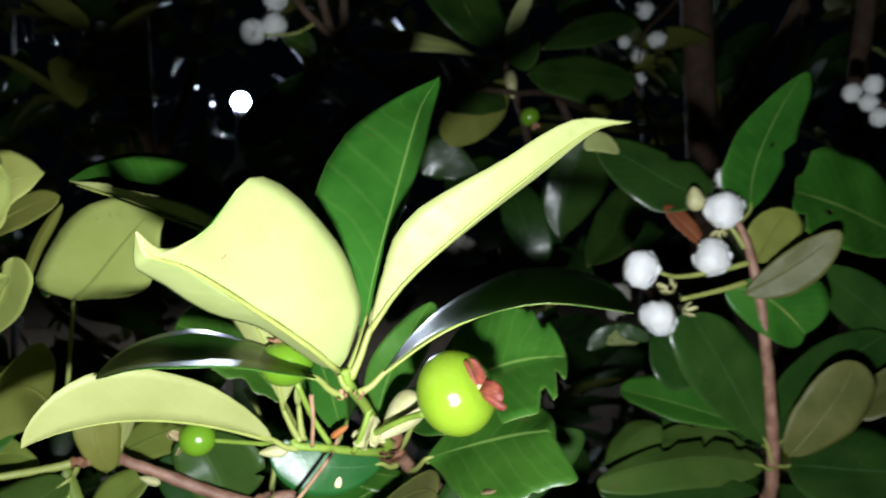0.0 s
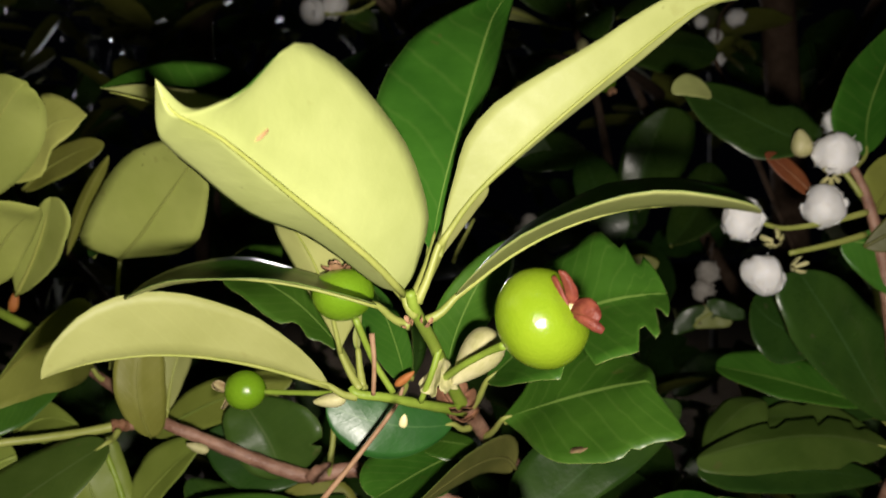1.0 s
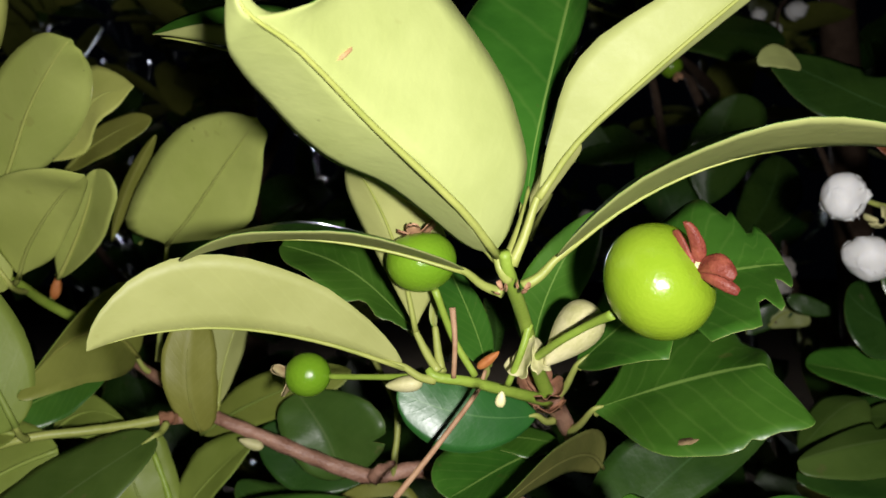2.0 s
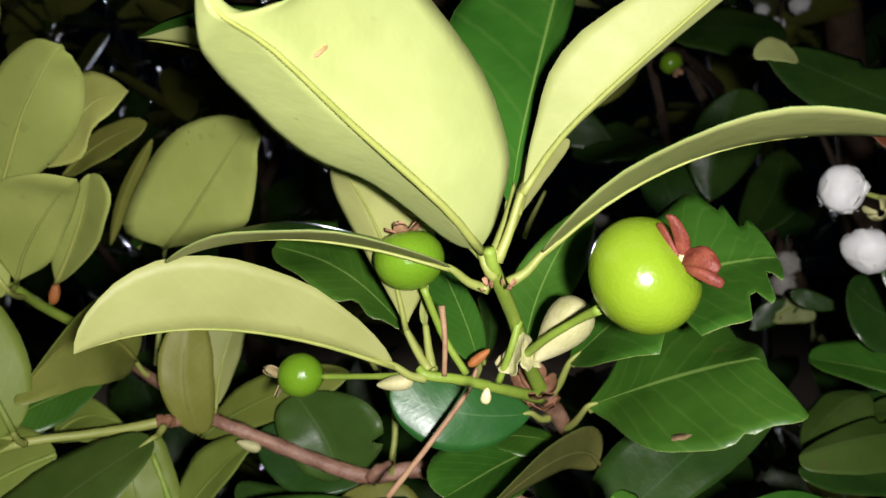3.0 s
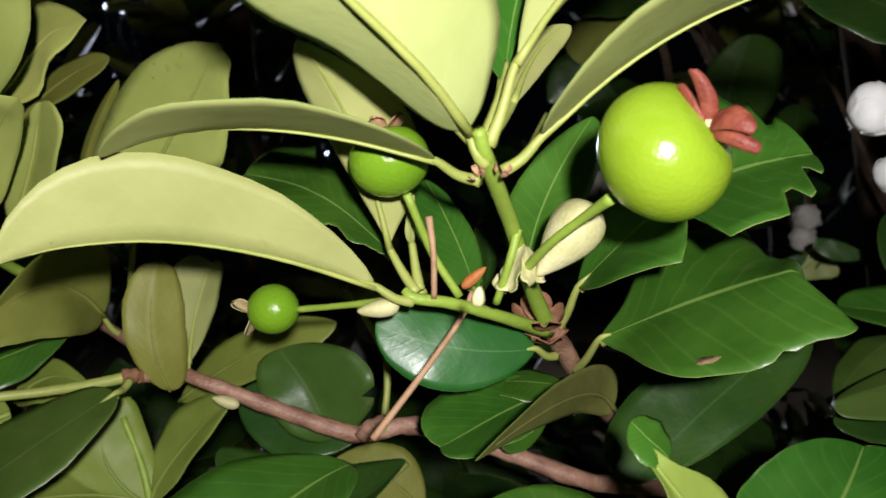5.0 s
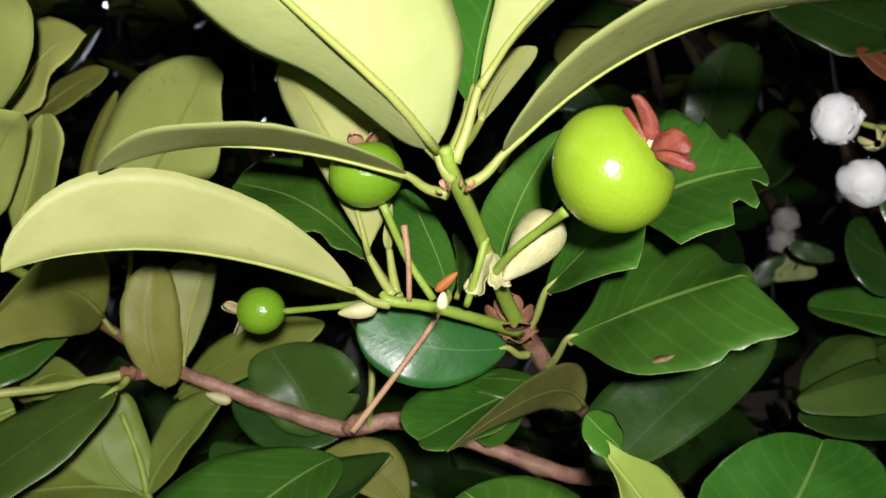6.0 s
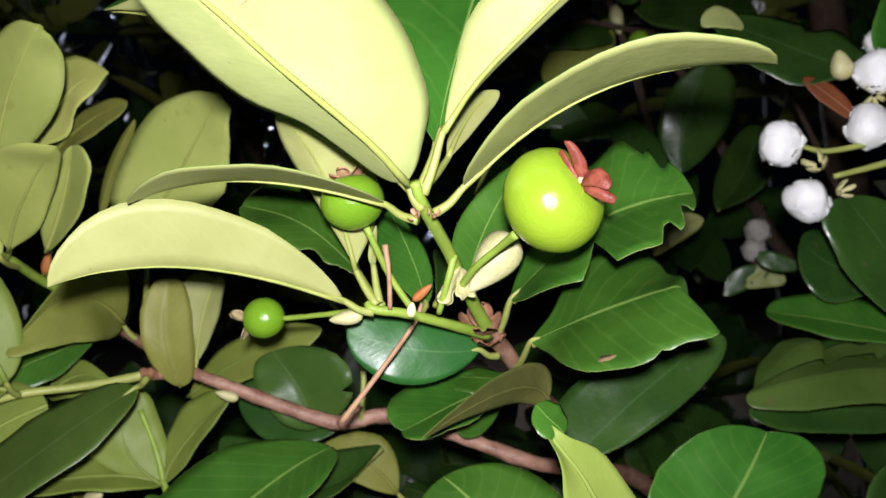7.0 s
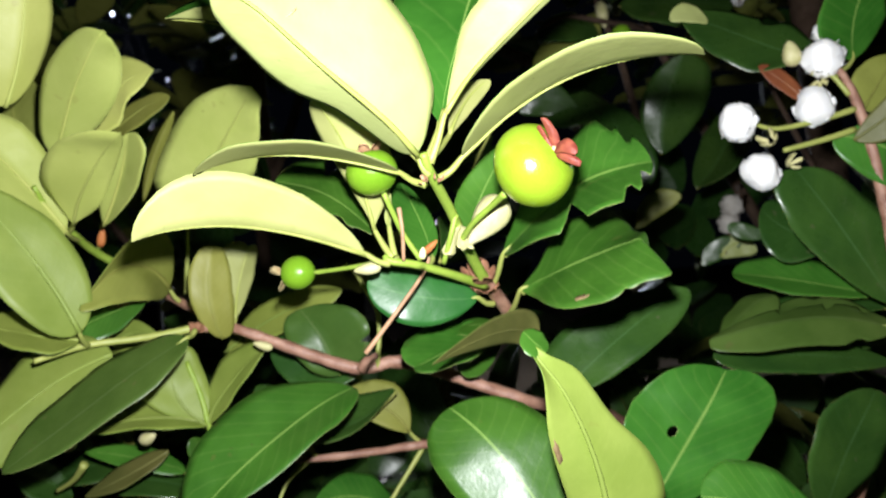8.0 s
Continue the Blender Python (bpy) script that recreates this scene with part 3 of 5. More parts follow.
guava = fruit(fruiting, (0.0105, 0.2390, 1.1689), 0.0115, (0.80, -0.36, 0.42), 0.90, FRUIT, SEPAL, "glossy yellow-green unripe guava fruit with red calyx lobes", 1.0, (0, 1, 2, 3, 4), 0.2, 0.65)


def sepal(b, m, t, left, right, thick=0.0004):
    """One fleshy red lobe of the large fruit's calyx."""
    COUNT[0] += 1
    place(part("calyx_lobe", blade(b, m, t, left, right, a=0.35, c=0.3, cup=0.14, wave=0.03, seed=COUNT[0], rows=14, cols=4, thick=thick)[0], (SEPAL, SEPAL), guava), guava)


sepal((0.0167, 0.233, 1.1719), (0.0166, 0.23, 1.1759), (0.0146, 0.229, 1.1796), (0.015, 0.231, 1.1767), (0.0181, 0.2315, 1.1754))
sepal((0.0167, 0.2325, 1.1714), (0.0198, 0.2285, 1.172), (0.0225, 0.2275, 1.1697), (0.0206, 0.2305, 1.1736), (0.0194, 0.229, 1.1699))
sepal((0.0169, 0.2325, 1.1706), (0.02, 0.229, 1.169), (0.0232, 0.229, 1.167), (0.0208, 0.23, 1.1698), (0.02, 0.23, 1.1675))
sepal((0.0161, 0.2325, 1.1714), (0.0143, 0.232, 1.1747), (0.013, 0.233, 1.1785), (0.0138, 0.2335, 1.1747), (0.0153, 0.2315, 1.1749))
place(part("calyx_heart", turned(ball(0.0016, 0.7, 14, 10, 0.0, 0.06, 4), (0.0169, 0.233, 1.1716), (0.8, -0.5, 0.4)), CREAM, guava, "cream-coloured heart of the calyx"), guava)
fruit(fruiting, (-0.0395, 0.2580, 1.1739), 0.0079, (-0.12, 0.05, 0.9), 0.90, SMALL_FRUIT, DRY_SEPAL, "small green unripe fruit with dry brown calyx", 0.75, (), 0.3, 0.4)
fruit(fruiting, (-0.0733, 0.2800, 1.1456), 0.0056, (-0.85, 0.1, -0.12), 1.08, SMALL_FRUIT, WILTED, "tiny green unripe fruit on a thin stalk", 1.2, (1, 4), 0.9, 0.7)
stem("fruit_stalk", fruiting, [(-0.0165, 0.2680, 1.1501), (-0.0093, 0.2560, 1.1559), (-0.0031, 0.2500, 1.1598), (0.0020, 0.2430, 1.1625)], (0.0011, 0.0009, 0.0009, 0.0011), STEM)
stem("fruit_stalk", fruiting, [(-0.0213, 0.2680, 1.1450), (-0.0179, 0.2640, 1.1527), (-0.0158, 0.2640, 1.1594)], (0.0008, 0.0008, 0.001), STEM)
stem("fruit_stalk", fruiting, [(-0.0293, 0.2720, 1.1467), (-0.0337, 0.2680, 1.1555), (-0.0368, 0.2600, 1.1673)], (0.0009, 0.0008, 0.0009), STEM)
stem("fruit_stalk", fruiting, [(-0.0442, 0.2700, 1.1465), (-0.0554, 0.2750, 1.1458), (-0.0679, 0.2800, 1.1452)], (0.0009, 0.0007, 0.0008), STEM)
bud(fruiting, (-0.0067, 0.265, 1.1566), (-0.64, -0.1, -0.72), 0.0090, 0.0046, CREAM, "swollen cream flower bud in a pale calyx", 0.62)
bud(fruiting, (-0.0457, 0.2680, 1.1450), (-1, -0.1, -0.1), 0.0045, 0.0018, CREAM, "cream bud")
bud(fruiting, (-0.0196, 0.2300, 1.1473), (0.2, -0.3, 0.9), 0.0017, 0.0010, CREAM, "pale shed bud scale")
bud(fruiting, (-0.0261, 0.2720, 1.1504), (0.8, -0.1, 0.6), 0.0034, 0.0011, RUST, "rust-brown dry scale")
stem("dry_stalk", fruiting, [(-0.0339, 0.2680, 1.1466), (-0.0332, 0.2660, 1.1555), (-0.0336, 0.2650, 1.1631)], (0.0006, 0.0006, 0.0008), STRAW)


# ---- a dry straw caught between the leaves ----
straw = thing("dry_stalk", (-0.0479, 0.2680, 1.1184), "thin dry brown leaf stalk caught among leaves", "stalk")
stem("stalk", straw, [(-0.0479, 0.2670, 1.1186), (-0.0390, 0.2700, 1.1294), (-0.0297, 0.2740, 1.1417), (-0.0272, 0.2760, 1.1475)], (0.0008, 0.0007, 0.0006, 0.0005), STRAW)


# ---- the brown branch and its leaves below ----
branch = thing("branch", (-0.0061, 0.3600, 1.0877), "brown woody guava branch with green leaves", "branch")
stem("bark", branch, [(-0.1777, 0.3600, 1.1481), (-0.1484, 0.3450, 1.1367), (-0.1200, 0.3270, 1.1271), (-0.1041, 0.3280, 1.1206), (-0.0849, 0.3320, 1.1120), (-0.0701, 0.3360, 1.1070), (-0.0571, 0.3400, 1.1086), (-0.0423, 0.3450, 1.1040), (-0.0229, 0.3500, 1.0956), (-0.0045, 0.3550, 1.0879), (0.0251, 0.4200, 1.0691), (0.0574, 0.5500, 1.0243), (0.1060, 0.9500, 0.9612)], (0.0016, 0.0019, 0.0021, 0.0022, 0.0024, 0.0026, 0.0028, 0.0025, 0.0025, 0.0026, 0.0035, 0.005, 0.008), BARK, rough=0.14, sides=11)
stem("knot", branch, [(-0.0696, 0.3340, 1.1066), (-0.0664, 0.3320, 1.1100), (-0.0616, 0.3300, 1.1126)], (0.0022, 0.0018, 0.001), BARK, rough=0.2)
stem("dead_twig", branch, [(-0.0636, 0.3360, 1.1072), (-0.0623, 0.3380, 1.1271), (-0.0690, 0.3400, 1.1411), (-0.0759, 0.3450, 1.1496)], (0.001, 0.0011, 0.0009, 0.0006), PETIOLE, rough=0.2)
stem("woody_link", branch, [(0.0024, 0.3700, 1.1028), (0.0070, 0.4000, 1.0864), (0.0114, 0.4200, 1.0668)], (0.0023, 0.0023, 0.0023), BARK, rough=0.12)
bud(branch, (-0.1056, 0.3230, 1.1191), (-0.8, -0.2, 0.3), 0.0040, 0.0016, CREAM)
leaf(branch, "under", (-0.1208, 0.3200, 1.1228), (-0.1225, 0.3140, 1.1400), (-0.1210, 0.3160, 1.1593), (-0.1300, 0.3120, 1.1421), (-0.1164, 0.3220, 1.1405), a=0.42, c=0.4, mats=(UPPER, OLIVE), cup=0.06, rib=0.6)
leaf(branch, "under", (-0.1185, 0.3270, 1.1298), (-0.1179, 0.3310, 1.1430), (-0.1135, 0.3340, 1.1588), (-0.1242, 0.3260, 1.1520), (-0.1135, 0.3380, 1.1483), foot=(-0.1195, 0.3270, 1.1271), a=0.6, c=0.5)
leaf(branch, "under", (-0.1531, 0.3400, 1.1439), (-0.1556, 0.3150, 1.1540), (-0.1583, 0.2850, 1.1389), (-0.1485, 0.3000, 1.1397), (-0.1506, 0.3250, 1.1698), foot=(-0.1515, 0.3460, 1.1381), a=0.6, c=0.7, mats=(UPPER, OLIVE))
leaf(branch, "upper", (-0.1544, 0.3250, 1.1407), (-0.1653, 0.3150, 1.1357), (-0.1736, 0.3050, 1.1302), (-0.1614, 0.3100, 1.1276), (-0.1726, 0.3250, 1.1414), mats=(UPPER, UNDER))
leaf(branch, "upper", (-0.0826, 0.3450, 1.1036), (-0.0872, 0.3400, 1.1193), (-0.0979, 0.3450, 1.1317), (-0.0988, 0.3350, 1.1158), (-0.0662, 0.3350, 1.1253), a=0.5, c=0.45, mats=(DULL, OLIVE), bites=((1, 0.3, 0.03, 0.25),), rows=26)
leaf(branch, "upper", (-0.0744, 0.3500, 1.1037), (-0.0940, 0.3500, 1.1058), (-0.1147, 0.3520, 1.1174), (-0.0976, 0.3450, 1.0984), (-0.0874, 0.3550, 1.1181), mats=(DEEP, OLIVE))
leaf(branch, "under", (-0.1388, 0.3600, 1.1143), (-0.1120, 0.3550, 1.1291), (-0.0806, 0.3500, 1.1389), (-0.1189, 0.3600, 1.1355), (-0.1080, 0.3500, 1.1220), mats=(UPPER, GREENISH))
leaf(branch, "upper", (0.0046, 0.3400, 1.0907), (0.0287, 0.3520, 1.1100), (0.0582, 0.3660, 1.1302), (0.0096, 0.3520, 1.1167), (0.0451, 0.3520, 1.1087), a=0.6, c=0.6, mats=(DEEP, OLIVE))
leaf(branch, "upper", (-0.0122, 0.3300, 1.1204), (-0.0246, 0.3180, 1.1159), (-0.0403, 0.3000, 1.1101), (-0.0223, 0.3000, 1.1113), (-0.0393, 0.3180, 1.1228), mats=(UPPER, UNDER), a=0.5, c=0.5)
leaf(branch, "under", (0.0013, 0.3220, 1.1147), (-0.0077, 0.3050, 1.1208), (-0.0267, 0.2650, 1.1143), (-0.0103, 0.3050, 1.1160), (-0.0050, 0.3050, 1.1281), mats=(UPPER, BROWNED), a=0.45, c=0.8, cup=0.03)
leaf(branch, "upper", (-0.0146, 0.3500, 1.1145), (-0.0229, 0.3400, 1.1069), (-0.0312, 0.3300, 1.1084), (-0.0226, 0.3350, 1.1020), (-0.0232, 0.3450, 1.1131), mats=(UPPER, UNDER))
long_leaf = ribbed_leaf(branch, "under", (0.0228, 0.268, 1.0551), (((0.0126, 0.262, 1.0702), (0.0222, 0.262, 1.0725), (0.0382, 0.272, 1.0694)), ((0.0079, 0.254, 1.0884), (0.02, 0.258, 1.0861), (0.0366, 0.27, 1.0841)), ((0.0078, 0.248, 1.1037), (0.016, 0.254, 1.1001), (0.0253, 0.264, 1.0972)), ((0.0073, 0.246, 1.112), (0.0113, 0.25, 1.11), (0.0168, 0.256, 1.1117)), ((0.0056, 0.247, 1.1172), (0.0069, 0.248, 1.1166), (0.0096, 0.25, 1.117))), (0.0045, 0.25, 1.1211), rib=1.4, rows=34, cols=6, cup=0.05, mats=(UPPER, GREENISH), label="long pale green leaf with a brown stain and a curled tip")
scar(long_leaf, (0.0103, 0.2530, 1.0892), (-0.0006, -0.00135, 0.00365), (0.00098, 0.00042, 0.00014), (0.1, -0.98, -0.1))
leaf(branch, "upper", (0.0082, 0.3000, 1.0463), (-0.0112, 0.3050, 1.0759), (-0.0318, 0.3150, 1.0933), (-0.0291, 0.3000, 1.0650), (0.0064, 0.3150, 1.0842), a=0.55, c=0.45)
leaf(branch, "upper", (0.0350, 0.3350, 1.0471), (0.0546, 0.3450, 1.0736), (0.0712, 0.3580, 1.0970), (0.0313, 0.3380, 1.0843), (0.0828, 0.3550, 1.0718), a=0.5, c=0.42, holes=((0.50, -0.28, 0.075),), rows=110, cols=36, label="glossy green leaf with a small round hole")
leaf(branch, "upper", (0.0928, 0.3000, 1.0483), (0.0724, 0.3000, 1.0593), (0.0525, 0.3000, 1.0633), (0.0671, 0.2900, 1.0474), (0.0725, 0.3100, 1.0719), a=0.5, c=0.5)
leaf(branch, "upper", (-0.0700, 0.3250, 1.1009), (-0.0935, 0.3050, 1.0875), (-0.1204, 0.2850, 1.0611), (-0.0803, 0.2950, 1.0831), (-0.1152, 0.3100, 1.0968), a=0.55, c=0.6, rib=1.2)
leaf(branch, "upper", (-0.0604, 0.3500, 1.0961), (-0.0907, 0.3500, 1.0810), (-0.1222, 0.3500, 1.0988), (-0.0925, 0.3400, 1.0761), (-0.0932, 0.3600, 1.0937), mats=(DEEP, OLIVE))
leaf(branch, "upper", (-0.0718, 0.3800, 1.0395), (-0.0867, 0.3700, 1.0475), (-0.1026, 0.3600, 1.0480), (-0.0843, 0.3600, 1.0381), (-0.0865, 0.3800, 1.0562))


# ---- a thin low twig ----
low_twig = thing("twig", (-0.0522, 0.3700, 1.0698), "thin brown twig with a pale olive leaf", "twig")
stem("bark", low_twig, [(-0.1234, 0.3600, 1.0660), (-0.1008, 0.3620, 1.0664), (-0.0765, 0.3660, 1.0677), (-0.0522, 0.3700, 1.0698), (-0.0376, 0.4200, 1.0632)], (0.0014, 0.0016, 0.0017, 0.0018, 0.003), BARK, rough=0.15)
stem("side_twig", low_twig, [(-0.1008, 0.3620, 1.0664), (-0.1047, 0.3600, 1.0747), (-0.1128, 0.3550, 1.0784)], (0.0012, 0.001, 0.0006), PETIOLE, rough=0.15)
stem("side_twig", low_twig, [(-0.1047, 0.3620, 1.0658), (-0.1136, 0.3600, 1.0579), (-0.1174, 0.3550, 1.0473)], (0.0012, 0.001, 0.0006), PETIOLE, rough=0.15)
stem("side_twig", low_twig, [(-0.0547, 0.3700, 1.0686), (-0.0618, 0.3650, 1.0579), (-0.0688, 0.3600, 1.0474)], (0.0012, 0.001, 0.0009), PETIOLE, rough=0.15)
leaf(low_twig, "under", (-0.0594, 0.3650, 1.0758), (-0.0709, 0.3600, 1.0892), (-0.0876, 0.3600, 1.0939), (-0.0736, 0.3550, 1.0830), (-0.0642, 0.3650, 1.0966), foot=(-0.0541, 0.3700, 1.0698), mats=(UPPER, OLIVE))


# ---- the leafy twigs with pale leaves beside it ----
pale_twig = thing("leafy_twig", (-0.1896, 0.3450, 1.1615), "leafy guava twig showing pale leaf undersides", "twig", "pale leafy twigs")
stem("stem", pale_twig, [(-0.1779, 0.3700, 1.1479), (-0.1882, 0.3450, 1.1614), (-0.1863, 0.3250, 1.1691), (-0.1868, 0.3150, 1.1733), (-0.1850, 0.3000, 1.1865)], (0.002, 0.0018, 0.0016, 0.0013, 0.0009), STEM)
stem("leaf_stalk", pale_twig, [(-0.1881, 0.3450, 1.1639), (-0.1852, 0.3450, 1.1760), (-0.1835, 0.3450, 1.1895)], (0.0011, 0.0009, 0.0008), PETIOLE)
bud(pale_twig, (-0.1819, 0.3380, 1.1681), (0.3, -0.2, 0.9), 0.0045, 0.0018, RUST)
ribbed_leaf(pale_twig, "under", (-0.1837, 0.312, 1.1978), (((-0.1862, 0.306, 1.2077), (-0.1739, 0.304, 1.2075), (-0.1643, 0.306, 1.2051)), ((-0.1774, 0.296, 1.2243), (-0.1626, 0.295, 1.2198), (-0.147, 0.298, 1.2158)), ((-0.1615, 0.286, 1.2345), (-0.1504, 0.286, 1.2286), (-0.1397, 0.29, 1.2275)), ((-0.1477, 0.28, 1.2377), (-0.1422, 0.28, 1.233), (-0.138, 0.283, 1.2321))), (-0.1381, 0.278, 1.2351), foot=(-0.1863, 0.3180, 1.1734), rows=30, cup=-0.03, bites=((1, 0.9, 0.05, 0.3),), mats=(UPPER, MATURE))
ribbed_leaf(pale_twig, "under", (-0.1861, 0.332, 1.2102), (((-0.1809, 0.334, 1.2305), (-0.1744, 0.332, 1.2198), (-0.1676, 0.33, 1.212)), ((-0.17, 0.334, 1.2433), (-0.1641, 0.33, 1.2302), (-0.1609, 0.328, 1.2209)), ((-0.157, 0.332, 1.2403), (-0.1551, 0.329, 1.2328), (-0.1533, 0.327, 1.2274))), (-0.1476, 0.328, 1.234), mats=(UPPER, MATURE))
ribbed_leaf(pale_twig, "under", (-0.1772, 0.312, 1.1717), (((-0.1813, 0.304, 1.1822), (-0.1688, 0.304, 1.1798), (-0.1621, 0.306, 1.1768)), ((-0.1778, 0.294, 1.1907), (-0.1575, 0.295, 1.1878), (-0.1512, 0.298, 1.1855)), ((-0.164, 0.284, 1.1983), (-0.1453, 0.286, 1.1947), (-0.1408, 0.288, 1.1927)), ((-0.1465, 0.277, 1.2001), (-0.1363, 0.278, 1.1967), (-0.1348, 0.28, 1.1957))), (-0.132, 0.275, 1.198), foot=(-0.1854, 0.3200, 1.1695), rows=28, cup=-0.03, mats=(UPPER, MATURE))
leaf(pale_twig, "under", (-0.1686, 0.3200, 1.1710), (-0.1549, 0.3100, 1.1870), (-0.1439, 0.3000, 1.2030), (-0.1614, 0.3100, 1.1876), (-0.1391, 0.3000, 1.1878), a=0.6, c=0.55, mats=(UPPER, MATURE))
leaf(pale_twig, "under", (-0.1826, 0.3450, 1.2093), (-0.1666, 0.3420, 1.2196), (-0.1479, 0.3400, 1.2257), (-0.1700, 0.3450, 1.2254), (-0.1633, 0.3380, 1.2129), mats=(UPPER, OLIVE))
ribbed_leaf(pale_twig, "under", (-0.1524, 0.36, 1.1831), (((-0.1651, 0.354, 1.1887), (-0.14, 0.352, 1.1919), (-0.1207, 0.35, 1.1867)), ((-0.1559, 0.346, 1.2059), (-0.1255, 0.342, 1.2045), (-0.1091, 0.338, 1.2026)), ((-0.1397, 0.338, 1.2201), (-0.1128, 0.332, 1.2145), (-0.1033, 0.328, 1.2121)), ((-0.1205, 0.33, 1.2241), (-0.1057, 0.324, 1.2181), (-0.1011, 0.322, 1.2163))), (-0.1023, 0.32, 1.2204), foot=(-0.1507, 0.3500, 1.1415), rows=26, cup=-0.04, mats=(UPPER, MATURE))
leaf(pale_twig, "upper", (-0.1699, 0.3700, 1.1841), (-0.1605, 0.3650, 1.2010), (-0.1488, 0.3600, 1.2120), (-0.1705, 0.3700, 1.1973), (-0.1525, 0.3600, 1.1971), mats=(DEEP, UNDER))
leaf(pale_twig, "under", (-0.1877, 0.2900, 1.2156), (-0.1753, 0.2850, 1.2405), (-0.1698, 0.2800, 1.2694), (-0.1904, 0.2750, 1.2396), (-0.1702, 0.2950, 1.2448), a=0.5, c=0.5, mats=(UPPER, MATURE))
leaf(pale_twig, "under", (-0.2045, 0.3300, 1.1912), (-0.2176, 0.3350, 1.2175), (-0.2229, 0.3400, 1.2415), (-0.2329, 0.3300, 1.2182), (-0.2014, 0.3350, 1.2232), mats=(UPPER, OLIVE))
leaf(pale_twig, "under", (-0.1804, 0.3120, 1.1688), (-0.1920, 0.3000, 1.1915), (-0.2072, 0.2900, 1.2123), (-0.1897, 0.2900, 1.1796), (-0.1875, 0.3050, 1.2073), foot=(-0.1873, 0.3300, 1.1670), a=0.6, c=0.6, mats=(UPPER, MATURE))
leaf(pale_twig, "under", (-0.1777, 0.366, 1.1855), (-0.1693, 0.362, 1.2046), (-0.1559, 0.358, 1.2234), (-0.173, 0.364, 1.2055), (-0.1678, 0.366, 1.2034), mats=(UPPER, OLIVE), rib=0.5)
cut_twig = thing("leafy_twig", (-0.1270, 0.3100, 1.1283), "pale green twig with a brown cut end", "twig", "pale leafy twigs")
stem("stem", cut_twig, [(-0.1738, 0.2800, 1.1210), (-0.1636, 0.2950, 1.1247), (-0.1489, 0.3050, 1.1256), (-0.1376, 0.3100, 1.1267), (-0.1290, 0.3140, 1.1281)], (0.001, 0.0013, 0.0014, 0.0015, 0.0017), PETIOLE)
stem("cut_end", cut_twig, [(-0.1304, 0.3120, 1.1279), (-0.1279, 0.3140, 1.1281), (-0.1266, 0.3160, 1.1270)], (0.0022, 0.0022, 0.0012), SCALE, rough=0.2)
stem("link", cut_twig, [(-0.1272, 0.3150, 1.1275), (-0.1220, 0.3260, 1.1258)], (0.0014, 0.0014), BARK)
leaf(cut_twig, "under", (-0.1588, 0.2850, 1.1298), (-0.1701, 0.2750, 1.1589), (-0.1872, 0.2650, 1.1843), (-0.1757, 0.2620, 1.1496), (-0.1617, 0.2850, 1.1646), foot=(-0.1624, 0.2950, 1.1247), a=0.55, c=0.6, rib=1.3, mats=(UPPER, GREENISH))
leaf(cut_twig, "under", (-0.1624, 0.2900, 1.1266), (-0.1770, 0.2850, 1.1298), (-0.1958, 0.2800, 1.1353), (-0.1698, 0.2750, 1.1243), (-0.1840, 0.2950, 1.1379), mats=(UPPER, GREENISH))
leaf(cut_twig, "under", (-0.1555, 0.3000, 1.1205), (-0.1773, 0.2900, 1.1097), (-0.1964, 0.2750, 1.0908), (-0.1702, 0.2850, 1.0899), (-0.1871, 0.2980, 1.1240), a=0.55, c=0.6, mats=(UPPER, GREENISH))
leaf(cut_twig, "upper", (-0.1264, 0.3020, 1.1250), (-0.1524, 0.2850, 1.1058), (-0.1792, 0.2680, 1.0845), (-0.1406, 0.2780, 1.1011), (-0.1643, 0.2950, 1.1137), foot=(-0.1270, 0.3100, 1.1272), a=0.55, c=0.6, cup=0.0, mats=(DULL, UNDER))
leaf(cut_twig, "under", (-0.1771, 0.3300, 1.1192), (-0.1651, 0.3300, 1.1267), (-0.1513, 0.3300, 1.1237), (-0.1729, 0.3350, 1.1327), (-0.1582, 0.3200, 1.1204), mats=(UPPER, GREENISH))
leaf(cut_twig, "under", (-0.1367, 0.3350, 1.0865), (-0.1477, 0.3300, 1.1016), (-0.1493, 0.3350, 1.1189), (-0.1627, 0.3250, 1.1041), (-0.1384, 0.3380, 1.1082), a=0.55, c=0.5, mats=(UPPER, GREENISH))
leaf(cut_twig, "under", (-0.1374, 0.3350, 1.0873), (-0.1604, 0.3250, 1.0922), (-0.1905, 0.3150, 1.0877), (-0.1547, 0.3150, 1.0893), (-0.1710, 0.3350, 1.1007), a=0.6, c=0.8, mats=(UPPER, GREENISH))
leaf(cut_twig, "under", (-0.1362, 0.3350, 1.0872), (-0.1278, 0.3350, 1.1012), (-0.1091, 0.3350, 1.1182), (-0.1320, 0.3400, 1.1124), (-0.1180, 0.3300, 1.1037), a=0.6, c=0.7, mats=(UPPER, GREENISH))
stem("side_stem", cut_twig, [(-0.1446, 0.3350, 1.1135), (-0.1392, 0.3350, 1.0994), (-0.1362, 0.3350, 1.0865), (-0.1357, 0.3400, 1.0751)], (0.001, 0.0011, 0.0012, 0.0013), STEM)
leaf(cut_twig, "upper", (-0.1942, 0.3800, 1.0709), (-0.2088, 0.3700, 1.0656), (-0.2313, 0.3600, 1.0607), (-0.2027, 0.3600, 1.0601), (-0.2118, 0.3800, 1.0742), mats=(DEEP, OLIVE))
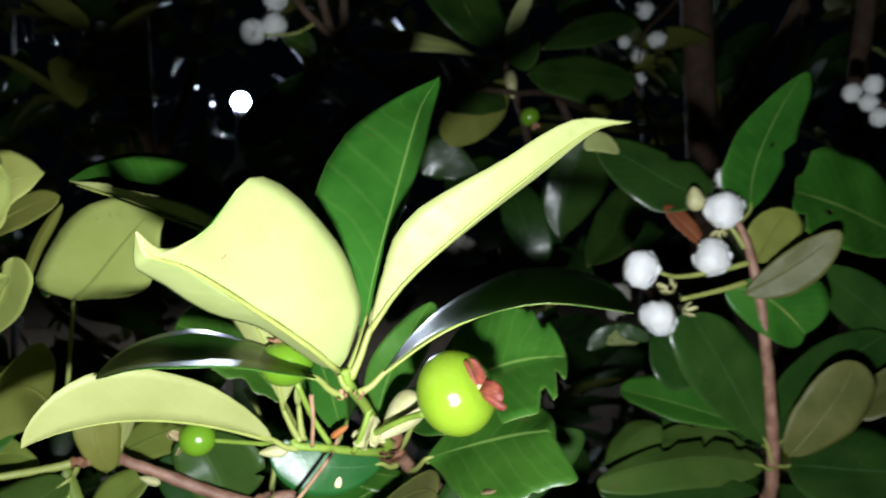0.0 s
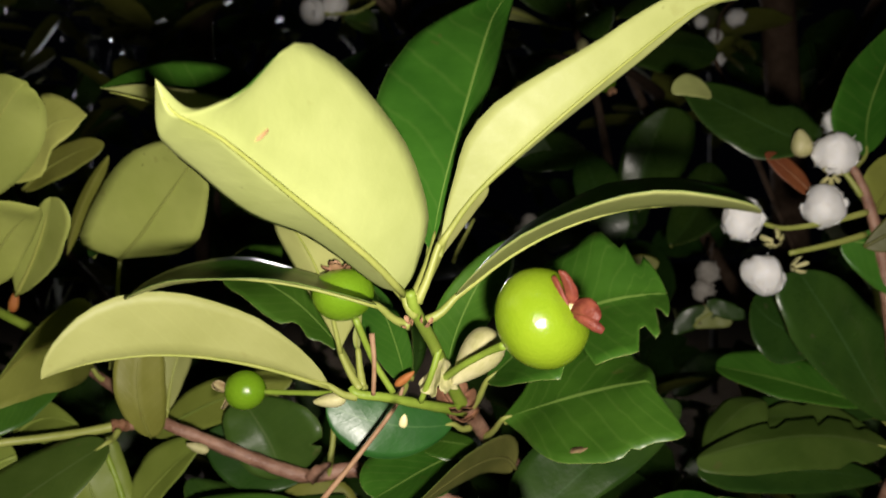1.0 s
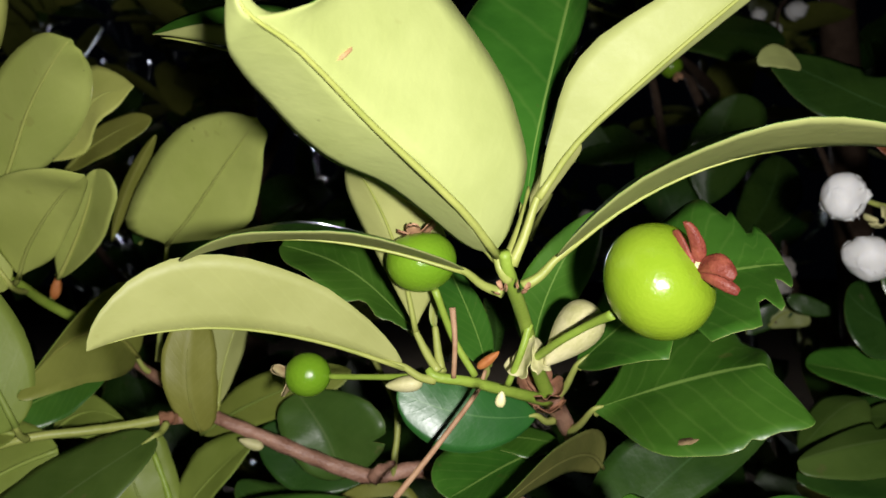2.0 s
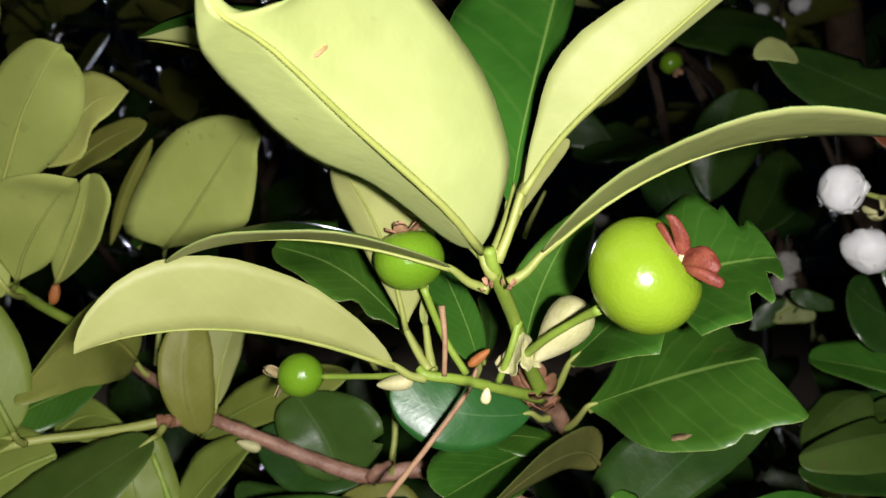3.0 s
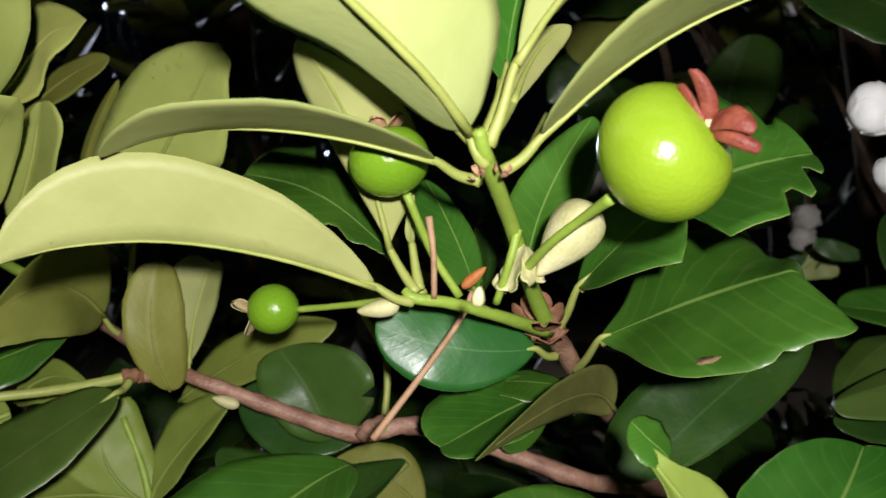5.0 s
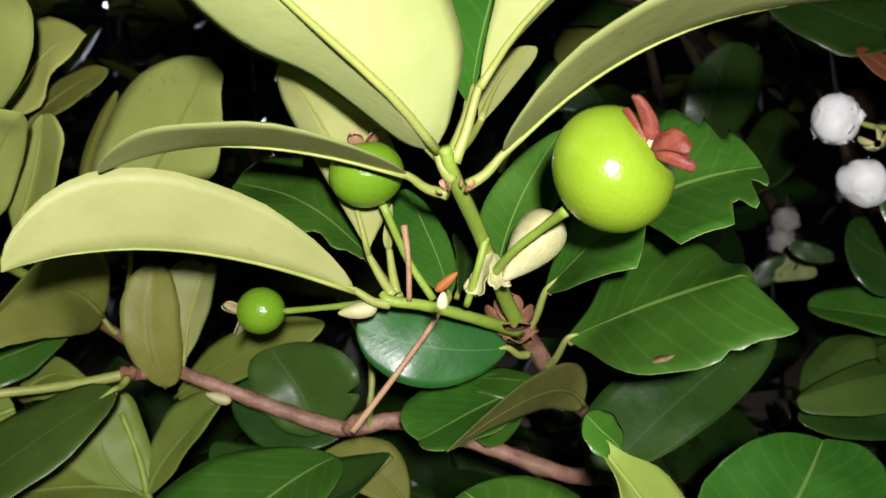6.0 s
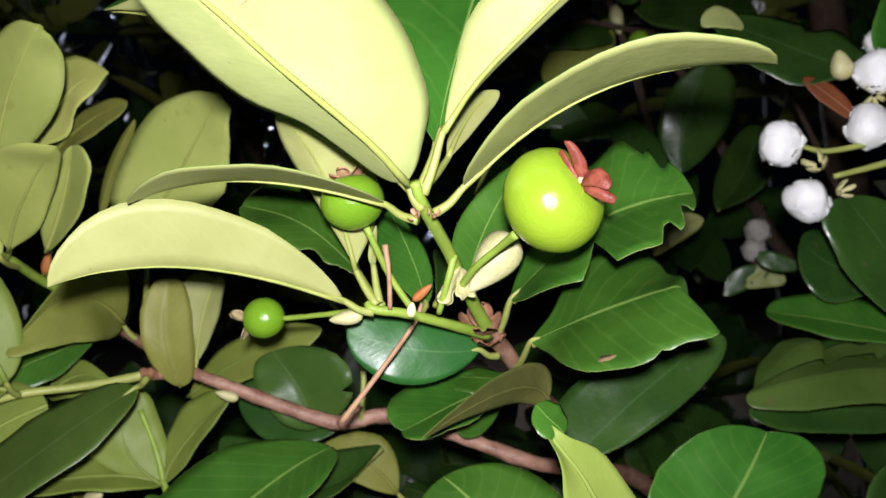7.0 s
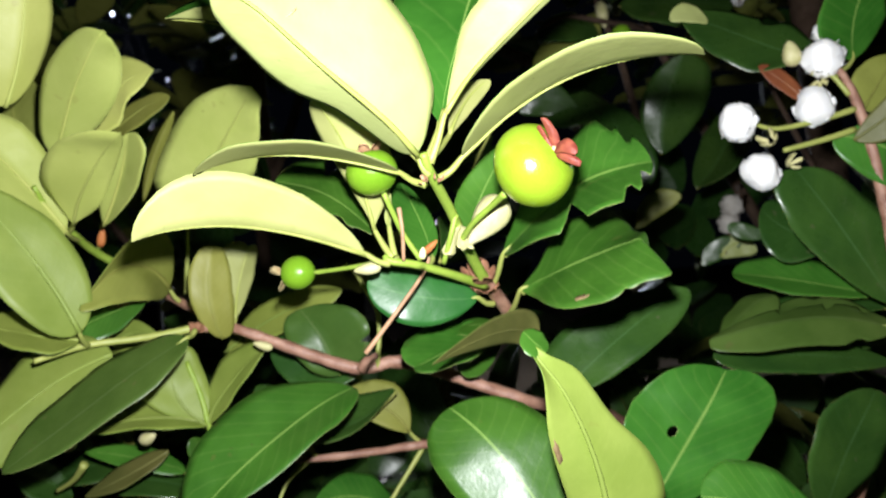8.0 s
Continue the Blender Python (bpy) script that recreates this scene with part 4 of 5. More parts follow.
leaf(cut_twig, "upper", (-0.1588, 0.3700, 1.0489), (-0.1777, 0.3650, 1.0582), (-0.2028, 0.3600, 1.0575), (-0.1751, 0.3550, 1.0532), (-0.1801, 0.3750, 1.0650), mats=(DEEP, OLIVE))
leaf(cut_twig, "upper", (-0.2174, 0.3600, 1.0527), (-0.2276, 0.3550, 1.0619), (-0.2406, 0.3500, 1.0685), (-0.2235, 0.3450, 1.0544), (-0.2279, 0.3600, 1.0697), mats=(DEEP, OLIVE))
leaf(cut_twig, "under", (-0.1957, 0.3750, 1.0694), (-0.1978, 0.3700, 1.0809), (-0.1899, 0.3700, 1.0924), (-0.2035, 0.3700, 1.0824), (-0.1907, 0.3700, 1.0794), mats=(UPPER, OLIVE))
leaf(cut_twig, "upper", (-0.2215, 0.3850, 1.0680), (-0.2358, 0.3800, 1.0777), (-0.2535, 0.3750, 1.0779), (-0.2341, 0.3750, 1.0718), (-0.2374, 0.3850, 1.0836), mats=(UPPER, OLIVE))
leaf(cut_twig, "upper", (-0.1610, 0.3600, 1.0628), (-0.1795, 0.3550, 1.0702), (-0.2036, 0.3500, 1.0750), (-0.1795, 0.3500, 1.0664), (-0.1808, 0.3600, 1.0747), a=0.6, c=0.7, mats=(UPPER, OLIVE))
leaf(cut_twig, "under", (-0.1601, 0.3450, 1.0747), (-0.1761, 0.3400, 1.0667), (-0.1944, 0.3350, 1.0589), (-0.1746, 0.3350, 1.0628), (-0.1816, 0.3450, 1.0705), a=0.6, c=0.8, mats=(UPPER, BROWNED))
leaf(cut_twig, "upper", (-0.1426, 0.3600, 1.0562), (-0.1472, 0.3550, 1.0698), (-0.1520, 0.3500, 1.0795), (-0.1514, 0.3500, 1.0674), (-0.1456, 0.3600, 1.0711), mats=(UPPER, OLIVE))
bud(cut_twig, (-0.2016, 0.3350, 1.0824), (0.1, -0.3, 0.9), 0.0048, 0.0036, CREAM)
bud(cut_twig, (-0.1620, 0.3320, 1.0834), (0.8, -0.3, 0.3), 0.0048, 0.0026, CREAM)
stem("bud_stalk", cut_twig, [(-0.2149, 0.3450, 1.0591), (-0.2028, 0.3400, 1.0650), (-0.1936, 0.3350, 1.0727)], (0.0009, 0.0012, 0.0018), PETIOLE)


# ---- the flowering twig ----
flowering = thing("flowering_twig", (0.1528, 0.4100, 1.0839), "upright brown guava twig with white flowers and dark leaves", "twig")
stem("stem", flowering, [(0.2788, 0.9500, 0.8576), (0.1722, 0.4800, 1.0424), (0.1562, 0.4200, 1.0861), (0.1523, 0.4050, 1.1116), (0.1471, 0.3950, 1.1421), (0.1421, 0.3900, 1.1729), (0.1376, 0.3880, 1.1954), (0.1339, 0.3900, 1.2103), (0.1300, 0.3920, 1.2190)], (0.007, 0.0036, 0.0032, 0.0031, 0.0026, 0.0025, 0.0022, 0.0018, 0.0014), BARK, rough=0.1)
stem("flower_stem", flowering, [(0.1344, 0.3880, 1.1905), (0.1206, 0.3840, 1.1869), (0.1039, 0.3800, 1.1835)], (0.0014, 0.0012, 0.001), PETIOLE)
stem("flower_stem", flowering, [(0.1351, 0.3880, 1.1991), (0.1208, 0.3850, 1.1955), (0.1031, 0.3820, 1.1931), (0.0929, 0.3800, 1.1956)], (0.0014, 0.0012, 0.001, 0.0008), PETIOLE)
stem("flower_stem", flowering, [(0.1337, 0.3890, 1.2053), (0.1270, 0.3900, 1.2152), (0.1185, 0.3950, 1.2203)], (0.0012, 0.001, 0.0008), PETIOLE)
flower(flowering, (0.0863, 0.3780, 1.1965), (-0.55, -0.5, 0.2), 0.0082, 1)
flower(flowering, (0.0940, 0.3800, 1.1756), (-0.5, -0.5, -0.4), 0.008, 2)
flower(flowering, (0.1183, 0.3850, 1.2015), (-0.3, -0.8, 0.1), 0.008, 3)
flower(flowering, (0.1253, 0.3920, 1.2225), (-0.1, -0.7, 0.5), 0.0088, 4)
flower(flowering, (0.1342, 0.4100, 1.2371), (0.1, -0.3, 0.8), 0.0080, 9)
bud(flowering, (0.1142, 0.3980, 1.2275), (-0.2, -0.2, 1), 0.0058, 0.0040, CREAM, "closed cream flower bud")
lobes(flowering, "spent_calyx", (0.0999, 0.3820, 1.1881), (-0.5, -0.7, 0.2), 7, 0.0062, 0.0015, 1.05, 0.4, CREAM, 0.3, 0.0012, (2,), 51)
lobes(flowering, "spent_calyx", (0.1062, 0.3840, 1.1778), (0.5, -0.7, 0.2), 6, 0.0050, 0.0013, 1.0, 0.4, CREAM, 0.3, 0.001, (4,), 52)
lobes(flowering, "spent_calyx", (0.1232, 0.3920, 1.2140), (-0.3, -0.8, -0.2), 7, 0.0062, 0.0014, 0.95, 0.4, CREAM, 0.3, 0.001, (3,), 53)
leaf(flowering, "upper", (0.1224, 0.4050, 1.2278), (0.0991, 0.4100, 1.2390), (0.0704, 0.4150, 1.2586), (0.0881, 0.4000, 1.2268), (0.1131, 0.4200, 1.2491), foot=(0.1322, 0.3950, 1.2153), a=0.6, c=0.75, curl=-0.03, mats=(DEEP, UNDER), bites=((1,.5,.04,.25),), rows=26)
leaf(flowering, "under", (0.0831, 0.4140, 1.2508), (0.0741, 0.4110, 1.2549), (0.0656, 0.4090, 1.2522), (0.0739, 0.4090, 1.2496), (0.0732, 0.4120, 1.2597), a=0.45, c=0.5, rib=0, mats=(DEEP, UNDER))
leaf(flowering, "upper", (0.1395, 0.4000, 1.2225), (0.1487, 0.4100, 1.2547), (0.1727, 0.4250, 1.2892), (0.1292, 0.4000, 1.2485), (0.1686, 0.4200, 1.2611), foot=(0.1322, 0.3950, 1.2165), a=0.6, c=0.6, mats=(UPPER, OLIVE), bites=((1,.35,.06,.3),), holes=((0.45, 0.3, 0.06),), rows=26, cols=8)
leaf(flowering, "upper", (0.2333, 0.4400, 1.2075), (0.1966, 0.4200, 1.2210), (0.1595, 0.4000, 1.2307), (0.1828, 0.4000, 1.2040), (0.2008, 0.4300, 1.2486), a=0.5, c=0.35, bites=((1,.95,.06,.4),(-1,.9,.05,.3)), holes=((0.72, -0.25, 0.07),), rows=26, cols=8, mats=(UPPER, OLIVE))
leaf(flowering, "under", (0.1398, 0.3950, 1.1989), (0.1482, 0.4000, 1.2103), (0.1582, 0.4050, 1.2232), (0.1382, 0.3980, 1.2153), (0.1627, 0.4050, 1.2077), a=0.5, c=0.5, mats=(UPPER, OLIVE))
leaf(flowering, "under", (0.1254, 0.3880, 1.1884), (0.1445, 0.3900, 1.1829), (0.1625, 0.3950, 1.1670), (0.1403, 0.3880, 1.1682), (0.1648, 0.3920, 1.1929), a=0.55, c=0.45, mats=(UPPER, UNDER))
leaf(flowering, "under", (0.1326, 0.3850, 1.1857), (0.1504, 0.3800, 1.1970), (0.1695, 0.3750, 1.2123), (0.1480, 0.3800, 1.2043), (0.1545, 0.3780, 1.1875), mats=(BROWNED, BROWNED))
leaf(flowering, "under", (0.1200, 0.4000, 1.2051), (0.1110, 0.4000, 1.2153), (0.1008, 0.4000, 1.2242), (0.1083, 0.3980, 1.2122), (0.1138, 0.4020, 1.2192), mats=(RUSTY, RUSTY), label="dry red-brown leaf")
leaf(flowering, "upper", (0.1487, 0.4020, 1.1155), (0.1291, 0.3950, 1.1470), (0.1106, 0.3900, 1.1762), (0.1070, 0.3850, 1.1498), (0.1469, 0.4020, 1.1537), foot=(0.1524, 0.4050, 1.1064), a=0.55, c=0.5, mats=(DEEP, OLIVE))
leaf(flowering, "upper", (0.1422, 0.4300, 1.1494), (0.1190, 0.4300, 1.1492), (0.1024, 0.4300, 1.1629), (0.1099, 0.4200, 1.1371), (0.1256, 0.4400, 1.1633), mats=(DEEP, OLIVE))
leaf(flowering, "upper", (0.1474, 0.4200, 1.1198), (0.1192, 0.4300, 1.1270), (0.0887, 0.4400, 1.1332), (0.1127, 0.4200, 1.1222), (0.1202, 0.4400, 1.1386), foot=(0.1516, 0.4050, 1.1116), a=0.6, c=0.55, mats=(UPPER, OLIVE))
leaf(flowering, "upper", (0.1461, 0.4000, 1.1064), (0.108, 0.385, 1.1133), (0.0673, 0.37, 1.1077), (0.1044, 0.375, 1.1024), (0.1156, 0.4, 1.1182), foot=(0.1524, 0.4050, 1.1038), a=0.5, c=0.45, mats=(DULL, OLIVE), rows=40, cols=7, bites=((-1, 0.2, 0.05, 0.2), (1, 0.42, 0.02, 0.5), (1, 0.66, 0.03, 0.45), (1, 0.2, 0.04, 0.3)), label="tattered dull green leaf with dry torn edges")
leaf(flowering, "upper", (0.1024, 0.41, 1.1224), (0.0897, 0.405, 1.1182), (0.0753, 0.4, 1.1047), (0.0917, 0.395, 1.1104), (0.0844, 0.415, 1.12), mats=(DULL, OLIVE), a=0.5, c=0.7, rib=0.5)
leaf(flowering, "upper", (0.1488, 0.42, 1.1077), (0.1208, 0.415, 1.1153), (0.0973, 0.41, 1.1144), (0.1182, 0.405, 1.1112), (0.1261, 0.425, 1.1204), mats=(DULL, OLIVE), rows=30, bites=((-1, 0.7, 0.05, 0.5), (-1, 0.45, 0.04, 0.35), (1, 0.6, 0.03, 0.3)))
leaf(flowering, "upper", (0.1548, 0.4300, 1.1135), (0.1152, 0.4300, 1.1130), (0.0835, 0.4300, 1.1015), (0.1128, 0.4200, 1.1072), (0.1119, 0.4400, 1.1205), mats=(DEEP, OLIVE))
leaf(flowering, "upper", (0.1517, 0.4200, 1.0887), (0.1081, 0.4000, 1.0969), (0.0693, 0.3800, 1.0999), (0.1057, 0.3900, 1.0898), (0.1078, 0.4100, 1.1058), mats=(DEEP, OLIVE))
leaf(flowering, "upper", (0.1567, 0.4100, 1.1130), (0.1831, 0.4300, 1.1387), (0.2249, 0.4500, 1.1614), (0.1681, 0.4300, 1.1468), (0.2122, 0.4400, 1.1259), foot=(0.1524, 0.4050, 1.1077), a=0.5, c=0.4, mats=(DEEP, OLIVE))
leaf(flowering, "under", (0.1574, 0.4000, 1.1109), (0.1740, 0.3950, 1.1348), (0.1849, 0.3950, 1.1551), (0.1615, 0.3950, 1.1397), (0.1889, 0.3950, 1.1299), mats=(DEEP, BROWNED), a=0.55, c=0.5)
leaf(flowering, "upper", (0.1612, 0.4100, 1.1038), (0.1839, 0.4000, 1.1056), (0.2136, 0.3900, 1.1063), (0.1925, 0.4200, 1.1204), (0.1753, 0.3800, 1.0941), foot=(0.1529, 0.4050, 1.1064), a=0.5, c=0.5, mats=(DEEP, OLIVE))
leaf(flowering, "under", (0.1924, 0.4200, 1.1298), (0.2081, 0.4200, 1.1380), (0.2289, 0.4200, 1.1489), (0.2080, 0.4200, 1.1474), (0.2034, 0.4100, 1.1267), mats=(DEEP, BROWNED))
leaf(flowering, "upper", (0.1838, 0.4400, 1.1962), (0.2106, 0.4500, 1.1786), (0.2384, 0.4600, 1.1574), (0.2218, 0.4500, 1.1873), (0.2022, 0.4500, 1.1670), mats=(DEEP, OLIVE))


# ---- the twigs further back ----
back_twig = thing("leafy_twig", (0.0327, 0.6200, 1.3348), "shaded dark green leafy twig in the back", "twig", "twigs in the back")
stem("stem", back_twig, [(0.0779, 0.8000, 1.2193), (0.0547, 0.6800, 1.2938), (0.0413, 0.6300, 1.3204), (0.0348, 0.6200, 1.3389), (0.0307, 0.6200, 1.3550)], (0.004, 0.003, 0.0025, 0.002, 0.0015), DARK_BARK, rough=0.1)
leaf(back_twig, "under", (0.0145, 0.6000, 1.3355), (-0.0227, 0.5700, 1.3390), (-0.0610, 0.5500, 1.3300), (-0.0223, 0.5650, 1.3312), (-0.0249, 0.5750, 1.3462), foot=(0.0327, 0.6200, 1.3369))
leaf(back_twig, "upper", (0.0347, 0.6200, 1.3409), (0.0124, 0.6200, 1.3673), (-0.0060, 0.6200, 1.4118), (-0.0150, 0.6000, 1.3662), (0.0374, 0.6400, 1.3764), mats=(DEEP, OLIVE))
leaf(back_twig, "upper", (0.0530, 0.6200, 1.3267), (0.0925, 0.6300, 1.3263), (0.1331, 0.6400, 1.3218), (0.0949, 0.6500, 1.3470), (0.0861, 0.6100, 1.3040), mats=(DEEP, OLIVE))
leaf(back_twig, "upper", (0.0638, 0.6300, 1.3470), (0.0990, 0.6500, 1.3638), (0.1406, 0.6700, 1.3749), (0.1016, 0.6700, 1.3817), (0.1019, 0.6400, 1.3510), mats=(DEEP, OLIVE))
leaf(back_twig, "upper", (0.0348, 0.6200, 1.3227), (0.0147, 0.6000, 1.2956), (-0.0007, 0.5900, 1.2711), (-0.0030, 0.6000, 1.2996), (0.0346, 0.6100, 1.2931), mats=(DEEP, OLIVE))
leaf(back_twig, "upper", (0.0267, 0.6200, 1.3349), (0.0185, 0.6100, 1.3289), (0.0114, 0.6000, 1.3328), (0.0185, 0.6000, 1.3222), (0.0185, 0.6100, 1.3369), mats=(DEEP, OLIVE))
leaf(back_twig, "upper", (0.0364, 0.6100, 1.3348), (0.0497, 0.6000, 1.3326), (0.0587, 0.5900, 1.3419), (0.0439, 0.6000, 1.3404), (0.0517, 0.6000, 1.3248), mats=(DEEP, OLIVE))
leaf(back_twig, "under", (0.0368, 0.6200, 1.3429), (0.0443, 0.6100, 1.3644), (0.0554, 0.6000, 1.3851), (0.0383, 0.6100, 1.3625), (0.0502, 0.6100, 1.3624))
bud(back_twig, (0.0400, 0.6000, 1.3151), (0.1, -0.3, -1), 0.011, 0.004, CREAM)
flower_twig = thing("flowering_twig", (-0.0856, 0.6600, 1.3567), "shaded twig with pale withering flowers", "twig", "twigs in the back")
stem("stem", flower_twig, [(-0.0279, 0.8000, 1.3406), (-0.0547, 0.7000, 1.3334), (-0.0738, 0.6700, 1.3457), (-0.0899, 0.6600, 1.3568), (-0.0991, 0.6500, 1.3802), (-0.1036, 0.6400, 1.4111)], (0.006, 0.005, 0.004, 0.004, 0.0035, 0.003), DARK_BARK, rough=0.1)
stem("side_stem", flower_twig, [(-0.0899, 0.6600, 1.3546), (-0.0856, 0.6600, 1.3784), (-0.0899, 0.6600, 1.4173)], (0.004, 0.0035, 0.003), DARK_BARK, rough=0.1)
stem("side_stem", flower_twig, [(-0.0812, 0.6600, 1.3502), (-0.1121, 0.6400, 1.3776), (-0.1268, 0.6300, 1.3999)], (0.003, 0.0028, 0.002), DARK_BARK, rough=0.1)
flower(flower_twig, (-0.1518, 0.6400, 1.3623), (-0.8, -0.3, -0.1), 0.0095, 21)
flower(flower_twig, (-0.1367, 0.6450, 1.3685), (-0.6, -0.5, 0.2), 0.0100, 22)
flower(flower_twig, (-0.1359, 0.6450, 1.3884), (-0.3, -0.5, 0.6), 0.0095, 23)
stem("flower_stem", flower_twig, [(-0.1046, 0.6450, 1.3704), (-0.1206, 0.6400, 1.3609), (-0.1483, 0.6400, 1.3602)], (0.0014, 0.0012, 0.001), PETIOLE)
leaf(flower_twig, "under", (-0.0909, 0.6400, 1.3405), (-0.1163, 0.6200, 1.3112), (-0.1380, 0.6000, 1.2716), (-0.1426, 0.6100, 1.3057), (-0.1060, 0.6200, 1.3030), foot=(-0.0856, 0.6600, 1.3502), mats=(DEEP, UNDER))
leaf(flower_twig, "under", (-0.1291, 0.6400, 1.3567), (-0.1143, 0.6400, 1.3524), (-0.1017, 0.6300, 1.3439), (-0.1143, 0.6300, 1.3439), (-0.1121, 0.6400, 1.3629), mats=(DEEP, OLIVE))
leaf(flower_twig, "upper", (-0.1862, 0.6800, 1.3574), (-0.2045, 0.6600, 1.3575), (-0.2273, 0.6500, 1.3597), (-0.2011, 0.6500, 1.3445), (-0.2079, 0.6700, 1.3708), mats=(DEEP, OLIVE))
white_twig = thing("flowering_twig", (0.2048, 0.8600, 1.4335), "shaded twig with small white flowers", "twig", "twigs in the back")
stem("stem", white_twig, [(0.2585, 0.9500, 1.4939), (0.2093, 0.8800, 1.4387), (0.1787, 0.8400, 1.4065), (0.1696, 0.8200, 1.3751)], (0.003, 0.002, 0.0014, 0.001), DARK_BARK, rough=0.1)
flower(white_twig, (0.1891, 0.8300, 1.3986), (-0.4, -0.7, 0.3), 0.0088, 30)
flower(white_twig, (0.1765, 0.8300, 1.4268), (-0.4, -0.7, 0.1), 0.0088, 31)
flower(white_twig, (0.1704, 0.8300, 1.3826), (-0.4, -0.7, -0.1), 0.0062, 32)
flower(white_twig, (0.1579, 0.8300, 1.3962), (-0.4, -0.7, -0.3), 0.0062, 33)
flower(white_twig, (0.1727, 0.8300, 1.3609), (-0.4, -0.7, -0.5), 0.0062, 34)
side_twig = thing("flowering_twig", (0.3131, 0.6200, 1.2975), "shaded twig with small white flowers", "twig", "twigs in the back")
stem("stem", side_twig, [(0.4288, 0.7500, 1.3545), (0.3269, 0.6400, 1.3086), (0.2935, 0.6200, 1.3056), (0.2734, 0.6100, 1.3080)], (0.003, 0.002, 0.0014, 0.001), DARK_BARK, rough=0.1)
flower(side_twig, (0.2765, 0.6100, 1.3099), (-0.5, -0.7, 0.3), 0.0065, 40)
flower(side_twig, (0.2881, 0.6100, 1.3032), (-0.5, -0.7, 0.1), 0.0065, 41)
flower(side_twig, (0.2959, 0.6100, 1.2930), (-0.5, -0.7, -0.1), 0.0065, 42)
flower(side_twig, (0.2907, 0.6100, 1.3157), (-0.5, -0.7, -0.3), 0.0065, 43)
# pale tube added where a glossy leaf edge catches a streak of light
stem("thin_stalk", fruiting, [(-0.0188, 0.3300, 1.1812), (-0.0167, 0.3330, 1.1868), (-0.0123, 0.3380, 1.1960)], (0.0007, 0.0008, 0.0005), PETIOLE)
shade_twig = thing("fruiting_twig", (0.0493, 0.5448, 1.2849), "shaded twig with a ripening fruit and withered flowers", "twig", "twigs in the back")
fruit(shade_twig, (0.0493, 0.5448, 1.2849), 0.0062, (0.4, -0.2, -0.7), 0.95, SMALL_FRUIT, DRY_SEPAL, "small ripening fruit in the shade", 0.9, (), 0.3, 0.9)
stem("stem", shade_twig, [(0.1419, 0.9500, 1.3496), (0.0784, 0.7000, 1.3249), (0.0431, 0.6000, 1.3093), (0.0154, 0.5600, 1.3048), (-0.0030, 0.5500, 1.2949)], (0.008, 0.003, 0.002, 0.0016, 0.001), DARK_BARK, rough=0.1)
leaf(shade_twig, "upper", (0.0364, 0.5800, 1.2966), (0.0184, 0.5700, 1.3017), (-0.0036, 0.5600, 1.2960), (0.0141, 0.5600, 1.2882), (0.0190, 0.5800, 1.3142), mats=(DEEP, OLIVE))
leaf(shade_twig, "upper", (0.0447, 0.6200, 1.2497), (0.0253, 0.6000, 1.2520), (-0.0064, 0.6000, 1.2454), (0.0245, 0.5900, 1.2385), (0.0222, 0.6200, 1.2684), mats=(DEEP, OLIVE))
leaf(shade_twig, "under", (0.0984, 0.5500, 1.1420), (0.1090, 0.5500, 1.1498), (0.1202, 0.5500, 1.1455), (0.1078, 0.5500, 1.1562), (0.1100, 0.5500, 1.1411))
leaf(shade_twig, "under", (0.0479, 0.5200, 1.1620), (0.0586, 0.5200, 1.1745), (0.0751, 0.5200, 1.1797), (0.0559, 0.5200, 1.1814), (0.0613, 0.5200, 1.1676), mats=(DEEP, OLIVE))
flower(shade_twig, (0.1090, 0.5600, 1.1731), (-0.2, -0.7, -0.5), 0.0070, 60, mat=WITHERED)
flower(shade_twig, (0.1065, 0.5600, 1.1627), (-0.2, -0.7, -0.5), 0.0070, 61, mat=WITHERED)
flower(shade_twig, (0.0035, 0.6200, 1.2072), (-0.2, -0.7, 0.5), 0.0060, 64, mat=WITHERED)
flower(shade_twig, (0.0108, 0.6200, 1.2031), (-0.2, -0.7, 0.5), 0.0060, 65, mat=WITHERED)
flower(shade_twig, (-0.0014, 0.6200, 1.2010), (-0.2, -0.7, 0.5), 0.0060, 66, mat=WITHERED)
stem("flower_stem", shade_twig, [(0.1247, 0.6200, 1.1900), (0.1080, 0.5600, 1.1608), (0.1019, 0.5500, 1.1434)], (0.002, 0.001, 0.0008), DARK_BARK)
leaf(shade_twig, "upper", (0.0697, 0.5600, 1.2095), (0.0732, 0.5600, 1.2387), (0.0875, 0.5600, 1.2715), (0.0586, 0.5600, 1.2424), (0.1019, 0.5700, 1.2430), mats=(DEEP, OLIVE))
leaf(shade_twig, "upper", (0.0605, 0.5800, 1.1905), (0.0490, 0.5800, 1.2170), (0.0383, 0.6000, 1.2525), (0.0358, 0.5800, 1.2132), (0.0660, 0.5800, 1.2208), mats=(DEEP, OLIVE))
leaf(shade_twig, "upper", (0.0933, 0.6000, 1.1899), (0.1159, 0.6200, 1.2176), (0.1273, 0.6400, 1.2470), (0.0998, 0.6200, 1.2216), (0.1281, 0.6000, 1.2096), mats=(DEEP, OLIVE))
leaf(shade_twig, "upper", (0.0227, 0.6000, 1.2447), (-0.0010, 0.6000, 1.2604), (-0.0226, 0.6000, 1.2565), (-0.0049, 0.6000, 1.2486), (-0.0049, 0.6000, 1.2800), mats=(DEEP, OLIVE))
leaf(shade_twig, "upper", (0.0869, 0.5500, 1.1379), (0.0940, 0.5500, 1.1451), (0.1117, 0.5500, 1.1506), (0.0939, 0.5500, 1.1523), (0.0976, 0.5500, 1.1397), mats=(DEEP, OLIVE))
